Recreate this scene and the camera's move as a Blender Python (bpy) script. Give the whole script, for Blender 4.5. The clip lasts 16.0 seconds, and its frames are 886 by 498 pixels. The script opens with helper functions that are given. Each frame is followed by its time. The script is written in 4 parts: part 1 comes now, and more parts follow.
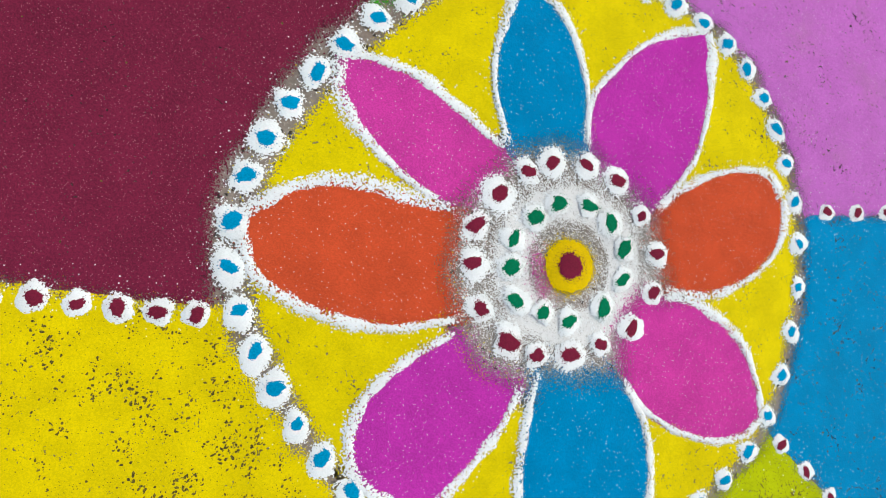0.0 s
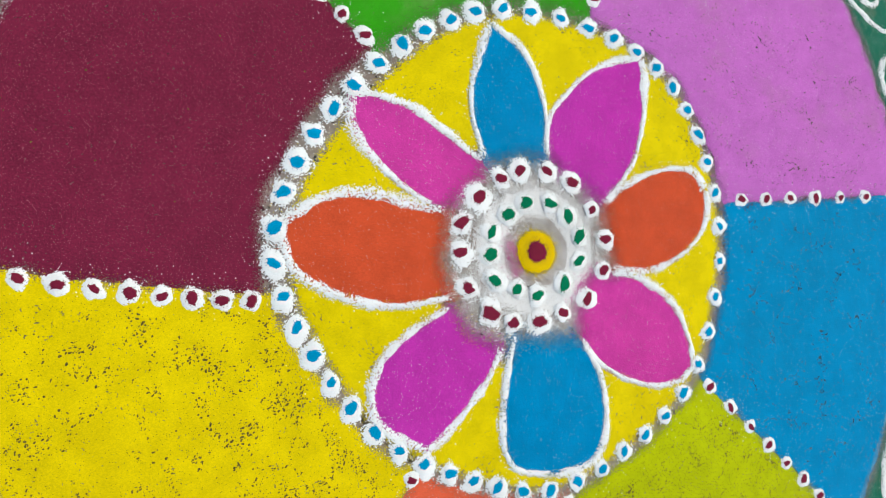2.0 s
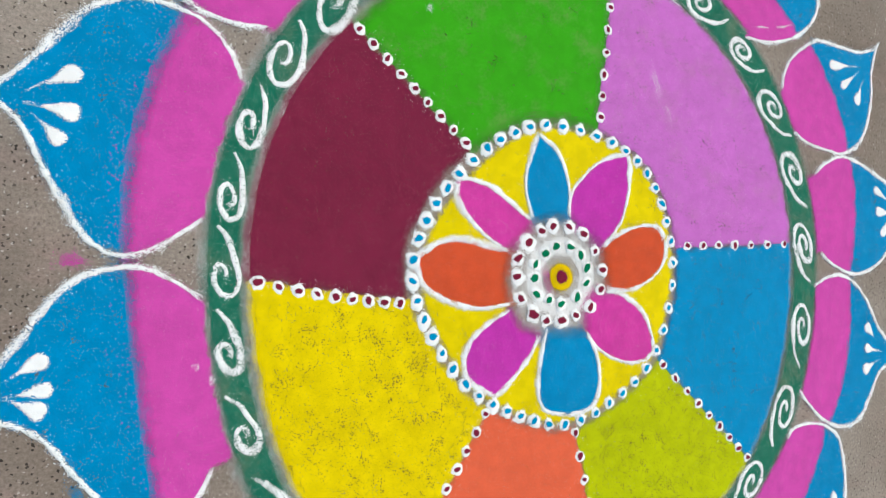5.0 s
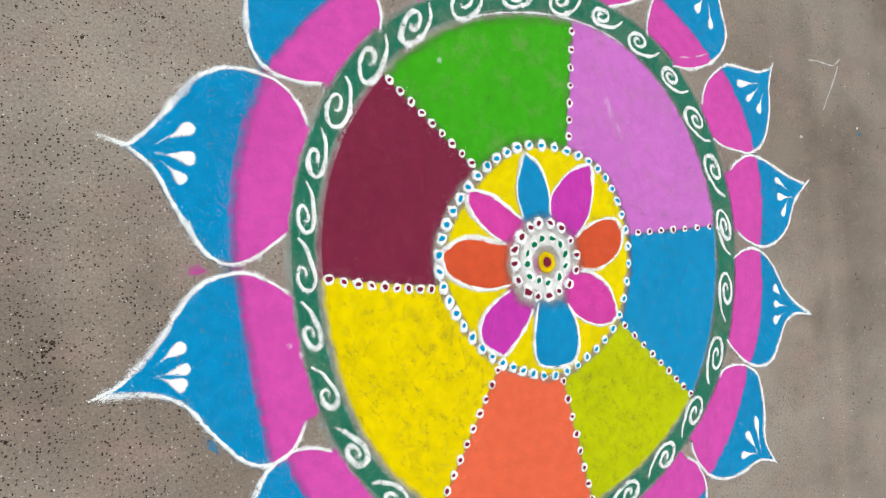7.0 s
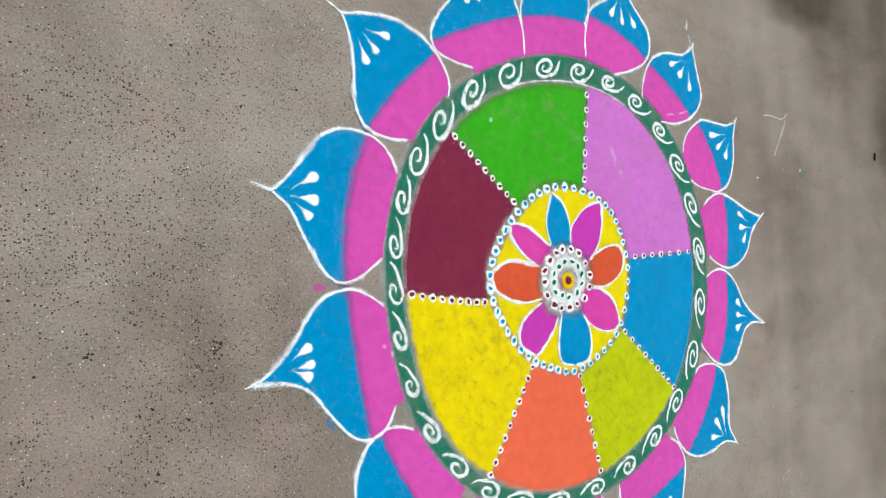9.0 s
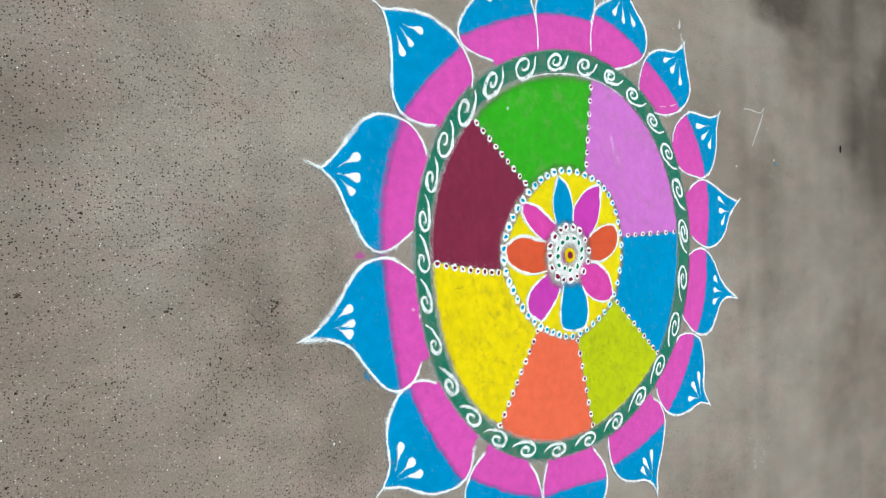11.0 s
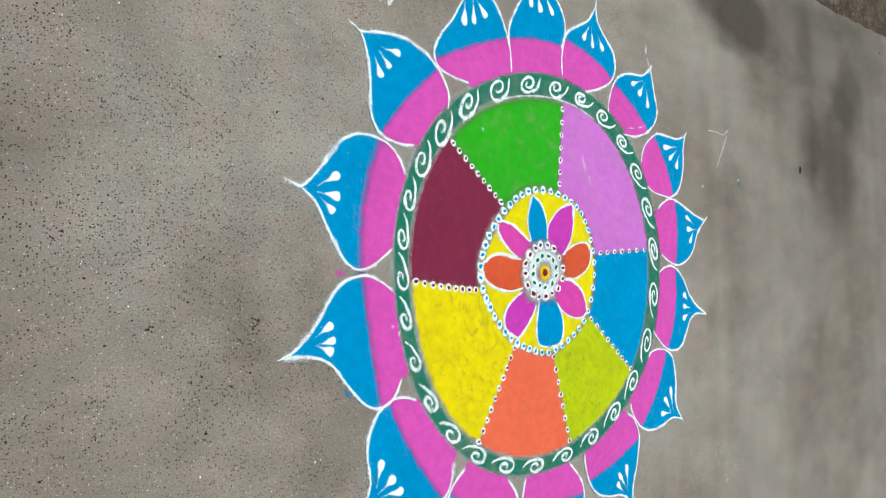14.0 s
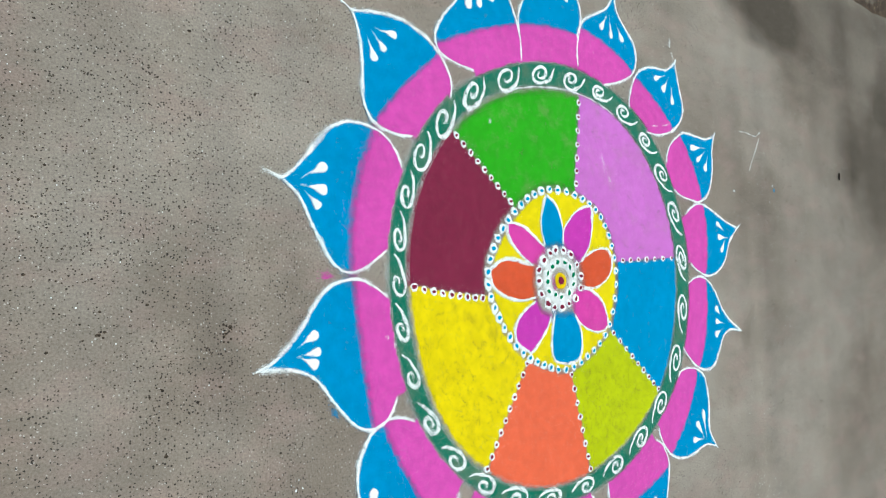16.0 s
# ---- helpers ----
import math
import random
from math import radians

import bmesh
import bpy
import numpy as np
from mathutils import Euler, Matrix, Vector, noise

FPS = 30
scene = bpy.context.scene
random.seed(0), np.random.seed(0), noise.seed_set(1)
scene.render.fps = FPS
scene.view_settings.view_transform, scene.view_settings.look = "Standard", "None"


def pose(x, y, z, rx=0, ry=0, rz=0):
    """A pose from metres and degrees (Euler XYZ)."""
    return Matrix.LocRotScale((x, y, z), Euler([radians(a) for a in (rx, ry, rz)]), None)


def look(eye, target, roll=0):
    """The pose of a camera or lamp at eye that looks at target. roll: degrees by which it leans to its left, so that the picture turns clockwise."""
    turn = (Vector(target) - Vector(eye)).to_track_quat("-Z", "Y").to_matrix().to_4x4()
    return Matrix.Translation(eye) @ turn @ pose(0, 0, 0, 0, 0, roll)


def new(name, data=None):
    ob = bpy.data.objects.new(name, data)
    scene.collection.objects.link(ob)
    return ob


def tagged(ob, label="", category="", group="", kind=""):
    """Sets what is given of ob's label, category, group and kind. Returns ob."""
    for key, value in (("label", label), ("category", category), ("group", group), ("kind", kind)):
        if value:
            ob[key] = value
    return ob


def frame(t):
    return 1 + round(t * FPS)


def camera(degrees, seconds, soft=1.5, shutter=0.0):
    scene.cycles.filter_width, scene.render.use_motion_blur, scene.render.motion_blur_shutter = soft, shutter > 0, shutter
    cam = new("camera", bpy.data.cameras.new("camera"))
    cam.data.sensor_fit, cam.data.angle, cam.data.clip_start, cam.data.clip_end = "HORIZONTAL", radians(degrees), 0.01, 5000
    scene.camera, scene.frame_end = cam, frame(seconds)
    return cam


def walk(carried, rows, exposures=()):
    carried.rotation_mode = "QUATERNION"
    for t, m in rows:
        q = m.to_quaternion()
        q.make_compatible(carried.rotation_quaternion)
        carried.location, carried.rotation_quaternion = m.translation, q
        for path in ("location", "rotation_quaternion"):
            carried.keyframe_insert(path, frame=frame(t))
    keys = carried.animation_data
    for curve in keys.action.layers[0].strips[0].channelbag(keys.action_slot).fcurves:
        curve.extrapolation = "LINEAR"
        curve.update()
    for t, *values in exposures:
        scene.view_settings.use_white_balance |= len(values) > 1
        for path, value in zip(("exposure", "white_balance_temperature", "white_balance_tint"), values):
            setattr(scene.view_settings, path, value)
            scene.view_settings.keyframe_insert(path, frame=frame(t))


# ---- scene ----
# ------------------------------------------------------------------ camera
cam = camera(64.0, 16.0, soft=0.45)
ROWS = [
    (0, -0.2550, -0.0228, 0.4626, 3.482, -18.857, 0.863),
    (0.5, -0.2601, -0.0268, 0.4875, 3.436, -19.938, 0.601),
    (1, -0.2754, -0.0260, 0.5135, 2.911, -20.141, 0.723),
    (1.5, -0.2928, -0.0259, 0.5502, 3.151, -20.565, -0.752),
    (2, -0.3144, -0.0280, 0.5840, 3.530, -20.769, -1.792),
    (2.5, -0.3334, -0.0265, 0.6344, 1.421, -21.018, 0.118),
    (3, -0.3670, -0.0252, 0.7002, 1.550, -20.883, -0.008),
    (3.5, -0.4133, -0.0236, 0.7694, 0.840, -21.368, 0.548),
    (4, -0.4652, -0.0194, 0.8367, 0.863, -23.161, 0.865),
    (4.5, -0.5253, -0.0107, 0.8687, 1.710, -23.172, 0.467),
    (4.7, -0.5539, -0.0034, 0.8771, 2.331, -23.525, 0.350),
    (6.8, -0.8238, -0.0052, 1.0716, 2.254, -28.914, -2.864),
    (7, -0.8517, -0.0008, 1.0923, 3.316, -29.597, -3.571),
    (7.5, -0.9735, -0.0056, 1.1531, 1.572, -32.050, -2.221),
    (8, -1.0936, -0.0136, 1.1910, 2.375, -33.760, -1.665),
    (8.5, -1.1672, 0.0005, 1.2085, 2.246, -34.437, -2.276),
    (9, -1.2160, 0.0346, 1.2449, 3.596, -34.369, -3.100),
    (9.2, -1.2405, 0.0368, 1.2332, 3.287, -34.793, -3.544),
    (11.3, -1.4413, 0.0329, 1.3218, -0.008, -38.171, -0.959),
    (11.5, -1.4533, 0.0371, 1.3209, -0.399, -38.973, -0.670),
    (12, -1.4637, 0.0432, 1.3287, 0.857, -39.176, -1.616),
    (12.5, -1.4661, 0.0352, 1.3294, 1.413, -39.527, -2.699),
    (13, -1.4611, 0.0360, 1.3233, 1.839, -39.333, -2.446),
    (13.5, -1.4571, 0.0266, 1.3187, 2.451, -39.490, -2.888),
    (14, -1.4527, 0.0177, 1.3200, 3.031, -39.595, -2.192),
    (14.5, -1.4336, 0.0043, 1.3007, 3.260, -39.528, -1.131),
    (15, -1.4172, -0.0023, 1.2931, 4.443, -40.153, -1.651),
    (15.5, -1.3810, -0.0264, 1.2530, 5.669, -38.442, -2.392),
    (16, -1.3046, -0.0367, 1.2115, 5.506, -37.665, -2.350),
]
EXPOSURES = [(0.0, -0.30, 6600, -2), (4.7, -0.20, 6650, -2), (7.0, -0.06, 6900, -2), (9.0, -0.03, 6580, -5), (12.0, 0.04, 6350, -10.5), (16.0, 0.04, 6250, -11.5)]
walk(cam, [(t, pose(x, y, z, rx, ry, rz)) for t, x, y, z, rx, ry, rz in ROWS], EXPOSURES)

# ------------------------------------------------------------------ light: open shade under a bright, hazy sky
world = bpy.data.worlds.new("sky")
scene.world = world
world.use_nodes = True
wn, wl = world.node_tree.nodes, world.node_tree.links
sky = wn.new("ShaderNodeTexSky")
sky.sky_type, sky.sun_disc = "NISHITA", False
sky.sun_elevation, sky.sun_rotation = radians(55), radians(70)
sky.air_density, sky.dust_density, sky.ozone_density = 1.0, 4.0, 1.0
wl.new(sky.outputs[0], wn["Background"].inputs[0])
wn["Background"].inputs[1].default_value = 0.20

sun = new("sun", bpy.data.lights.new("sun", "SUN"))
sun.data.energy, sun.data.angle, sun.data.color = 1.0, radians(50), (1.0, 0.95, 0.84)
sun.matrix_world = look((4.0 * math.sin(radians(70)), 4.0 * math.cos(radians(70)), 5.7), (0, 0, 0))


# ------------------------------------------------------------------ materials
def rgb(r, g, b, k=1.0):
    """Linear colour from 8-bit values."""
    c = [v / 255 for v in (r, g, b)]
    return tuple(k * (v / 12.92 if v <= 0.04045 else ((v + 0.055) / 1.055) ** 2.4) for v in c) + (1.0,)


class Nodes:
    """A short way to wire up a node material."""

    def __init__(self, name):
        self.mat = bpy.data.materials.new(name)
        self.mat.use_nodes = True
        self.tree = self.mat.node_tree
        self.tree.nodes.clear()
        self.pos = self.add("ShaderNodeNewGeometry").outputs["Position"]

    def add(self, kind, **settings):
        node = self.tree.nodes.new(kind)
        for key, value in settings.items():
            setattr(node, key, value)
        return node

    def plug(self, socket, value):
        if hasattr(value, "is_output"):
            self.tree.links.new(value, socket)
        else:
            socket.default_value = value

    def math(self, op, a, b=0.0, c=0.0, clamp=False):
        node = self.add("ShaderNodeMath", operation=op, use_clamp=clamp)
        for socket, value in zip(node.inputs, (a, b, c)):
            self.plug(socket, value)
        return node.outputs[0]

    def noise(self, scale, detail=2.0, rough=0.5, vector=None, distortion=0.0):
        node = self.add("ShaderNodeTexNoise")
        self.plug(node.inputs["Vector"], vector or self.pos)
        node.inputs["Scale"].default_value = scale
        node.inputs["Detail"].default_value = detail
        node.inputs["Roughness"].default_value = rough
        node.inputs["Distortion"].default_value = distortion
        return node.outputs["Fac"]

    def cells(self, scale, vector=None):
        node = self.add("ShaderNodeTexVoronoi")
        self.plug(node.inputs["Vector"], vector or self.pos)
        node.inputs["Scale"].default_value = scale
        grey = self.add("ShaderNodeSeparateColor")
        self.plug(grey.inputs[0], node.outputs["Color"])
        return node.outputs["Distance"], grey.outputs[0], grey.outputs[1]

    def ramp(self, fac, lo, hi, a=0.0, b=1.0):
        node = self.add("ShaderNodeMapRange", interpolation_type="SMOOTHSTEP")
        for key, value in (("Value", fac), ("From Min", lo), ("From Max", hi), ("To Min", a), ("To Max", b)):
            self.plug(node.inputs[key], value)
        return node.outputs["Result"]

    def mix(self, fac, a, b, blend="MIX"):
        node = self.add("ShaderNodeMix", data_type="RGBA", blend_type=blend)
        self.plug(node.inputs["Factor"], fac)
        for socket, value in zip([s for s in node.inputs if s.type == "RGBA"], (a, b)):
            self.plug(socket, value)
        return [s for s in node.outputs if s.type == "RGBA"][0]

    def scaled(self, colour, value):
        node = self.add("ShaderNodeVectorMath", operation="SCALE")
        self.plug(node.inputs[0], colour[:3] if isinstance(colour, tuple) else colour)
        self.plug(node.inputs["Scale"], value)
        return node.outputs[0]

    def blob(self, x, y, rx, ry, turn=0.0):
        """0 at the middle of an ellipse on the ground, 1 at its rim."""
        node = self.add("ShaderNodeMapping", vector_type="TEXTURE")
        self.plug(node.inputs["Vector"], self.pos)
        node.inputs["Location"].default_value = (x, y, 0)
        node.inputs["Rotation"].default_value = (0, 0, radians(turn))
        node.inputs["Scale"].default_value = (rx, ry, 1)
        size = self.add("ShaderNodeVectorMath", operation="LENGTH")
        self.plug(size.inputs[0], node.outputs[0])
        return size.outputs["Value"]

    def finish(self, colour, rough, height=None, bump=0.3, depth=0.001, cover=None):
        shader = self.add("ShaderNodeBsdfPrincipled")
        self.plug(shader.inputs["Base Color"], colour)
        self.plug(shader.inputs["Roughness"], rough)
        shader.inputs["Specular IOR Level"].default_value = 0.2
        if height is not None:
            node = self.add("ShaderNodeBump")
            node.inputs["Strength"].default_value = bump
            node.inputs["Distance"].default_value = depth
            self.plug(node.inputs["Height"], height)
            self.plug(shader.inputs["Normal"], node.outputs[0])
        out = self.add("ShaderNodeOutputMaterial")
        surface = shader.outputs[0]
        if cover is not None:
            both = self.add("ShaderNodeMixShader")
            self.plug(both.inputs[0], cover)
            self.plug(both.inputs[1], self.add("ShaderNodeBsdfTransparent").outputs[0])
            self.plug(both.inputs[2], surface)
            surface = both.outputs[0]
        self.plug(out.inputs[0], surface)
        return self.mat


def powder(name, colour, bare=0.0, patchy=0.5, specks=0.0, speck=(0.7, 0.7, 0.7, 1), thin=0.35, tone=0.07, glitter=0.28, dirt=0.0, relief=0.35, fineness=900, worn=0.0):
    """Dry coloured powder: single grains, uneven tone, grains of other colours, and gaps that let the ground show.
    bare: how much is left bare; patchy: how unevenly; thin: how loosely it is strewn near its edge; worn: how dusty it is in soft patches."""
    n = Nodes(name)
    _, grain, other = n.cells(1500)
    _, coarse, stray = n.cells(1900)
    fine, mid, wide = n.noise(650, 2.0), n.noise(42, 3.0), n.noise(7, 2.0)
    glitter *= 0.5
    shade = n.math("ADD", n.ramp(grain, 0, 1, 1 - glitter, 1 + glitter * 0.9), n.ramp(mid, 0.3, 0.7, -tone, tone))
    shade = n.math("ADD", shade, n.ramp(wide, 0.3, 0.7, -tone * 0.6, tone * 0.6))
    col = n.scaled(colour, shade)
    if worn:
        col = n.mix(n.ramp(n.math("ADD", n.noise(16, 4.0, 0.6), n.math("MULTIPLY", n.noise(230, 2.0), 0.22)), 0.58, 0.86, 0.0, worn), col, rgb(150, 134, 112))
    if specks:
        col = n.mix(n.ramp(stray, 1 - specks - 0.004, 1 - specks), col, speck)
    cover = n.add("ShaderNodeAttribute", attribute_name="cover").outputs["Fac"]
    loose = n.math("ADD", n.math("MULTIPLY", n.math("SUBTRACT", n.noise(fineness, 2.0, 0.6), 0.5), 3.0), n.math("MULTIPLY", n.math("SUBTRACT", n.noise(60, 2.0), 0.5), thin))
    edge = n.math("ADD", cover, n.math("MULTIPLY", loose, n.ramp(cover, 0.95, 1.0, 1.0, 0.0)))
    alpha = n.ramp(edge, 0.44, 0.56)
    if bare:
        pits = n.math("ADD", n.noise(400, 3.0, 0.6), n.math("MULTIPLY", n.math("SUBTRACT", n.noise(30, 4.0, 0.65), 0.5), patchy))
        level = 0.30 + bare * 0.3
        alpha = n.math("MULTIPLY", alpha, n.ramp(pits, level - 0.045, level - 0.005))
        if dirt:
            col = n.mix(n.ramp(pits, level - 0.01, level + 0.02, dirt, 0.0), col, rgb(72, 60, 26))
    height = n.math("ADD", n.math("MULTIPLY", fine, 0.5), n.math("MULTIPLY", n.noise(120, 3.0), 0.8))
    return n.finish(col, 0.95, height, relief, 0.0012, alpha)


SCALE = 0.92
WHITE = powder("white_powder", rgb(244, 244, 246, 0.96), thin=0.9, tone=0.05, glitter=0.10, relief=0.5, fineness=620)
DUST = powder("white_dust", rgb(236, 233, 233, SCALE), thin=0.5, tone=0.05, glitter=0.1, relief=0.10, fineness=1150)
MAROON = powder("maroon_powder", rgb(119, 30, 61, SCALE), specks=0.025, speck=rgb(160, 90, 110), bare=0.08, patchy=0.25, glitter=0.40)
GREEN = powder("green_powder", rgb(62, 164, 22, SCALE), tone=0.055, bare=0.07, patchy=0.6, glitter=0.2, relief=0.25, worn=0.25)
LILAC = powder("lilac_powder", rgb(200, 109, 199, SCALE), bare=0.12, patchy=0.5, tone=0.045, dirt=0.4, glitter=0.24, specks=0.006, speck=rgb(240, 205, 240), worn=0.2)
BLUE = powder("blue_powder", rgb(0, 136, 192, SCALE), bare=0.15, patchy=0.55, specks=0.003, glitter=0.2)
LIME = powder("lime_powder", rgb(188, 196, 0, SCALE), bare=0.13, patchy=0.25, dirt=0.2, glitter=0.2, specks=0.04, speck=rgb(66, 62, 20))
ORANGE = powder("orange_powder", rgb(228, 100, 68, SCALE), bare=0.04, patchy=0.2, specks=0.003, tone=0.05, glitter=0.22)
YELLOW = powder("yellow_powder", rgb(232, 206, 0, SCALE), bare=0.08, patchy=0.5, dirt=0.2, glitter=0.18, specks=0.008, speck=rgb(96, 84, 20))
YELLOW_FINE = powder("yellow_fine_powder", rgb(230, 206, 0, SCALE), bare=0.08, patchy=0.6, dirt=0.4, glitter=0.18)
TEAL = powder("dark_green_powder", rgb(30, 108, 86, SCALE), bare=0.10, patchy=0.4, specks=0.022, speck=(0.42, 0.55, 0.50, 1), thin=0.6, worn=0.3)
PINK = powder("pink_powder", rgb(206, 73, 170, SCALE), bare=0.045, patchy=0.4, specks=0.004, thin=0.8)
AZURE = powder("azure_powder", rgb(0, 134, 190, SCALE), bare=0.13, patchy=0.6, specks=0.003, thin=0.8)
MAGENTA = powder("magenta_powder", rgb(206, 58, 158, SCALE), specks=0.008, glitter=0.34)
PURPLE = powder("purple_powder", rgb(192, 48, 170, SCALE), specks=0.008, glitter=0.34)
VERMILION = powder("vermilion_powder", rgb(208, 80, 45, SCALE), specks=0.005, glitter=0.25)
EMERALD = powder("emerald_powder", rgb(10, 118, 80, SCALE))
WINE = powder("wine_powder", rgb(122, 28, 56, SCALE))
SKY = powder("sky_blue_powder", rgb(0, 134, 190, SCALE), specks=0.004, glitter=0.24)
CYAN = powder("cyan_powder", rgb(0, 146, 196, SCALE))


def concrete():
    n = Nodes("worn_concrete")
    drawn = n.add("ShaderNodeMapping")
    n.plug(drawn.inputs["Vector"], n.pos)
    drawn.inputs["Scale"].default_value = (0.5, 1, 1)
    drawn = drawn.outputs[0]
    wide, mid, fine = n.noise(1.1, 4.0, 0.6), n.noise(6.0, 4.0, 0.65, drawn), n.noise(240, 3.0, 0.7)
    col = n.mix(n.ramp(wide, 0.35, 0.65), rgb(127, 114, 105), rgb(152, 141, 133))
    col = n.mix(n.ramp(n.noise(14, 3.0, 0.6, drawn), 0.45, 0.7, 0.0, 0.5), col, rgb(152, 130, 124))
    col = n.scaled(col, n.ramp(mid, 0.3, 0.7, 0.87, 1.08))
    col = n.mix(n.ramp(n.noise(3.3, 5.0, 0.68), 0.55, 0.72, 0.0, 0.4), col, rgb(108, 94, 84))
    col = n.scaled(col, n.ramp(fine, 0.25, 0.75, 0.77, 1.21))
    # soft dark patches, long and broad towards +x, and small dark spots
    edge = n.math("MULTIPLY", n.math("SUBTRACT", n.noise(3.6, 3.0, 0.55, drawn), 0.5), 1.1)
    darken = 0.0
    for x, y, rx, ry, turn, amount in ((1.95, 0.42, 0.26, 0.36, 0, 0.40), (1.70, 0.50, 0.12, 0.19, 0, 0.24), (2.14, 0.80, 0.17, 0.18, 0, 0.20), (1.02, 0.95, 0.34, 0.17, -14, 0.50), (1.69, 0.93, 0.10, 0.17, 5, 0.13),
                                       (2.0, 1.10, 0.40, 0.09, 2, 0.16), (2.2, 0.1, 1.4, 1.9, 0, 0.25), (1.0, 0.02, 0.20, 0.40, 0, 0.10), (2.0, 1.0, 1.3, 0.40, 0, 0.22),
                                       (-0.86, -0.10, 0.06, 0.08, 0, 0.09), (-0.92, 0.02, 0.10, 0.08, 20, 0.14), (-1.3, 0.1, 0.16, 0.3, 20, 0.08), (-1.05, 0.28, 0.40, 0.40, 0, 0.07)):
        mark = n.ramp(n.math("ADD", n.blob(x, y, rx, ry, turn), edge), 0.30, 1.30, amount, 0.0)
        darken = n.math("ADD", darken, mark)
    col = n.mix(n.math("MULTIPLY", darken, 1.45, clamp=True), col, rgb(70, 60, 52))
    # dark grit and pale chips in the worn surface
    jag = n.add("ShaderNodeTexNoise")
    n.plug(jag.inputs["Vector"], n.pos)
    jag.inputs["Scale"].default_value = 420
    shift = n.add("ShaderNodeVectorMath", operation="MULTIPLY_ADD")
    n.plug(shift.inputs[0], jag.outputs["Color"])
    shift.inputs[1].default_value = (0.005, 0.005, 0.0)
    n.plug(shift.inputs[2], n.pos)
    far, pick, kind = n.cells(205, shift.outputs[0])
    near_grit = n.math("MULTIPLY", n.ramp(far, 0.26, 0.36, 1.0, 0.0), n.ramp(pick, 0.60, 0.62))
    near_grit = n.math("MULTIPLY", near_grit, n.ramp(n.noise(5, 4.0, 0.6), 0.36, 0.60, 0.25, 1.0))
    side = n.add("ShaderNodeSeparateXYZ")
    n.plug(side.inputs[0], n.pos)
    near_grit = n.math("MULTIPLY", near_grit, n.ramp(n.math("ADD", side.outputs[0], mid), 0.7, 1.7, 1.0, 0.4))
    col = n.mix(n.math("MULTIPLY", near_grit, 0.92), col, rgb(40, 35, 32))
    far2, pick2, _ = n.cells(230, shift.outputs[0])
    chip = n.math("MULTIPLY", n.ramp(far2, 0.18, 0.34, 1.0, 0.0), n.ramp(pick2, 0.86, 0.87))
    col = n.mix(n.math("MULTIPLY", chip, 0.65), col, rgb(196, 188, 184))
    height = n.math("SUBTRACT", n.math("ADD", n.math("MULTIPLY", fine, 0.6), n.noise(40, 3.0)), n.math("MULTIPLY", near_grit, 0.8))
    return n.finish(col, 0.9, height, 0.5, 0.002)


def soil():
    n = Nodes("dark_soil")
    col = n.mix(n.ramp(n.noise(7, 5.0, 0.7), 0.35, 0.65), rgb(62, 48, 39), rgb(92, 74, 61))
    col = n.mix(n.ramp(n.math("ADD", n.blob(1.95, 1.28, 0.34, 0.11, 6), n.math("SUBTRACT", n.noise(9, 4.0, 0.65), 0.5)), 0.6, 0.9, 0.8, 0.0), col, rgb(120, 113, 106))
    col = n.scaled(col, n.ramp(n.noise(90, 4.0, 0.7), 0.25, 0.75, 0.55, 1.35))
    far, pick, _ = n.cells(60)
    col = n.mix(n.math("MULTIPLY", n.ramp(far, 0.2, 0.4, 1.0, 0.0), n.ramp(pick, 0.8, 0.82)), col, rgb(128, 110, 92))
    return n.finish(col, 0.95, n.noise(60, 5.0, 0.7), 0.9, 0.01)


def plain(name, a, b, scale=60):
    n = Nodes(name)
    return n.finish(n.mix(n.ramp(n.noise(scale, 3.0), 0.35, 0.65), a, b), 0.8, n.noise(scale * 4, 3.0), 0.4, 0.001)


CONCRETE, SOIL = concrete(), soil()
GRIT = plain("dark_grit", rgb(66, 57, 25), rgb(120, 104, 48), 900)
CRUMB = plain("brown_grit", rgb(34, 29, 26), rgb(84, 70, 60), 300)
TWIG, LEAF, STONE = plain("dry_twig", rgb(30, 24, 20), rgb(58, 46, 38)), plain("yellow_leaf", rgb(190, 170, 40), rgb(140, 130, 30)), plain("pebble", rgb(112, 95, 78), rgb(70, 58, 47))


# ------------------------------------------------------------------ mesh helpers
def wob(x, y, seed=0.0, scale=30.0):
    return noise.noise(Vector((x * scale, y * scale, seed)))


def middle(points):
    return Vector((sum(p[0] for p in points) / len(points), sum(p[1] for p in points) / len(points), 0))


class Sheet:
    """Collects vertices with a height and a density of powder, and faces."""

    def __init__(self):
        self.co, self.cover, self.faces = [], [], []

    def vert(self, x, y, z, cover=1.0):
        self.co.append((x, y, z))
        self.cover.append(cover)
        return len(self.co) - 1

    def strip(self, a, b, closed=False):
        for i in range(len(a) if closed else len(a) - 1):
            j = (i + 1) % len(a)
            self.faces.append((a[i], a[j], b[j], b[i]))


def link_sheet(name, sheet, material, at, parent=None, label=""):
    mesh = bpy.data.meshes.new(name)
    mesh.from_pydata([(x - at[0], y - at[1], z) for x, y, z in sheet.co], [], sheet.faces)
    layer = mesh.attributes.new("cover", "FLOAT", "POINT")
    layer.data.foreach_set("value", sheet.cover)
    mesh.polygons.foreach_set("use_smooth", [True] * len(mesh.polygons))
    mesh.materials.append(material)
    mesh.validate()
    mesh.update()
    ob = new(name, mesh)
    if parent:
        ob.parent = parent
    else:
        ob.location = (at[0], at[1], 0)
    return tagged(ob, label) if label else ob


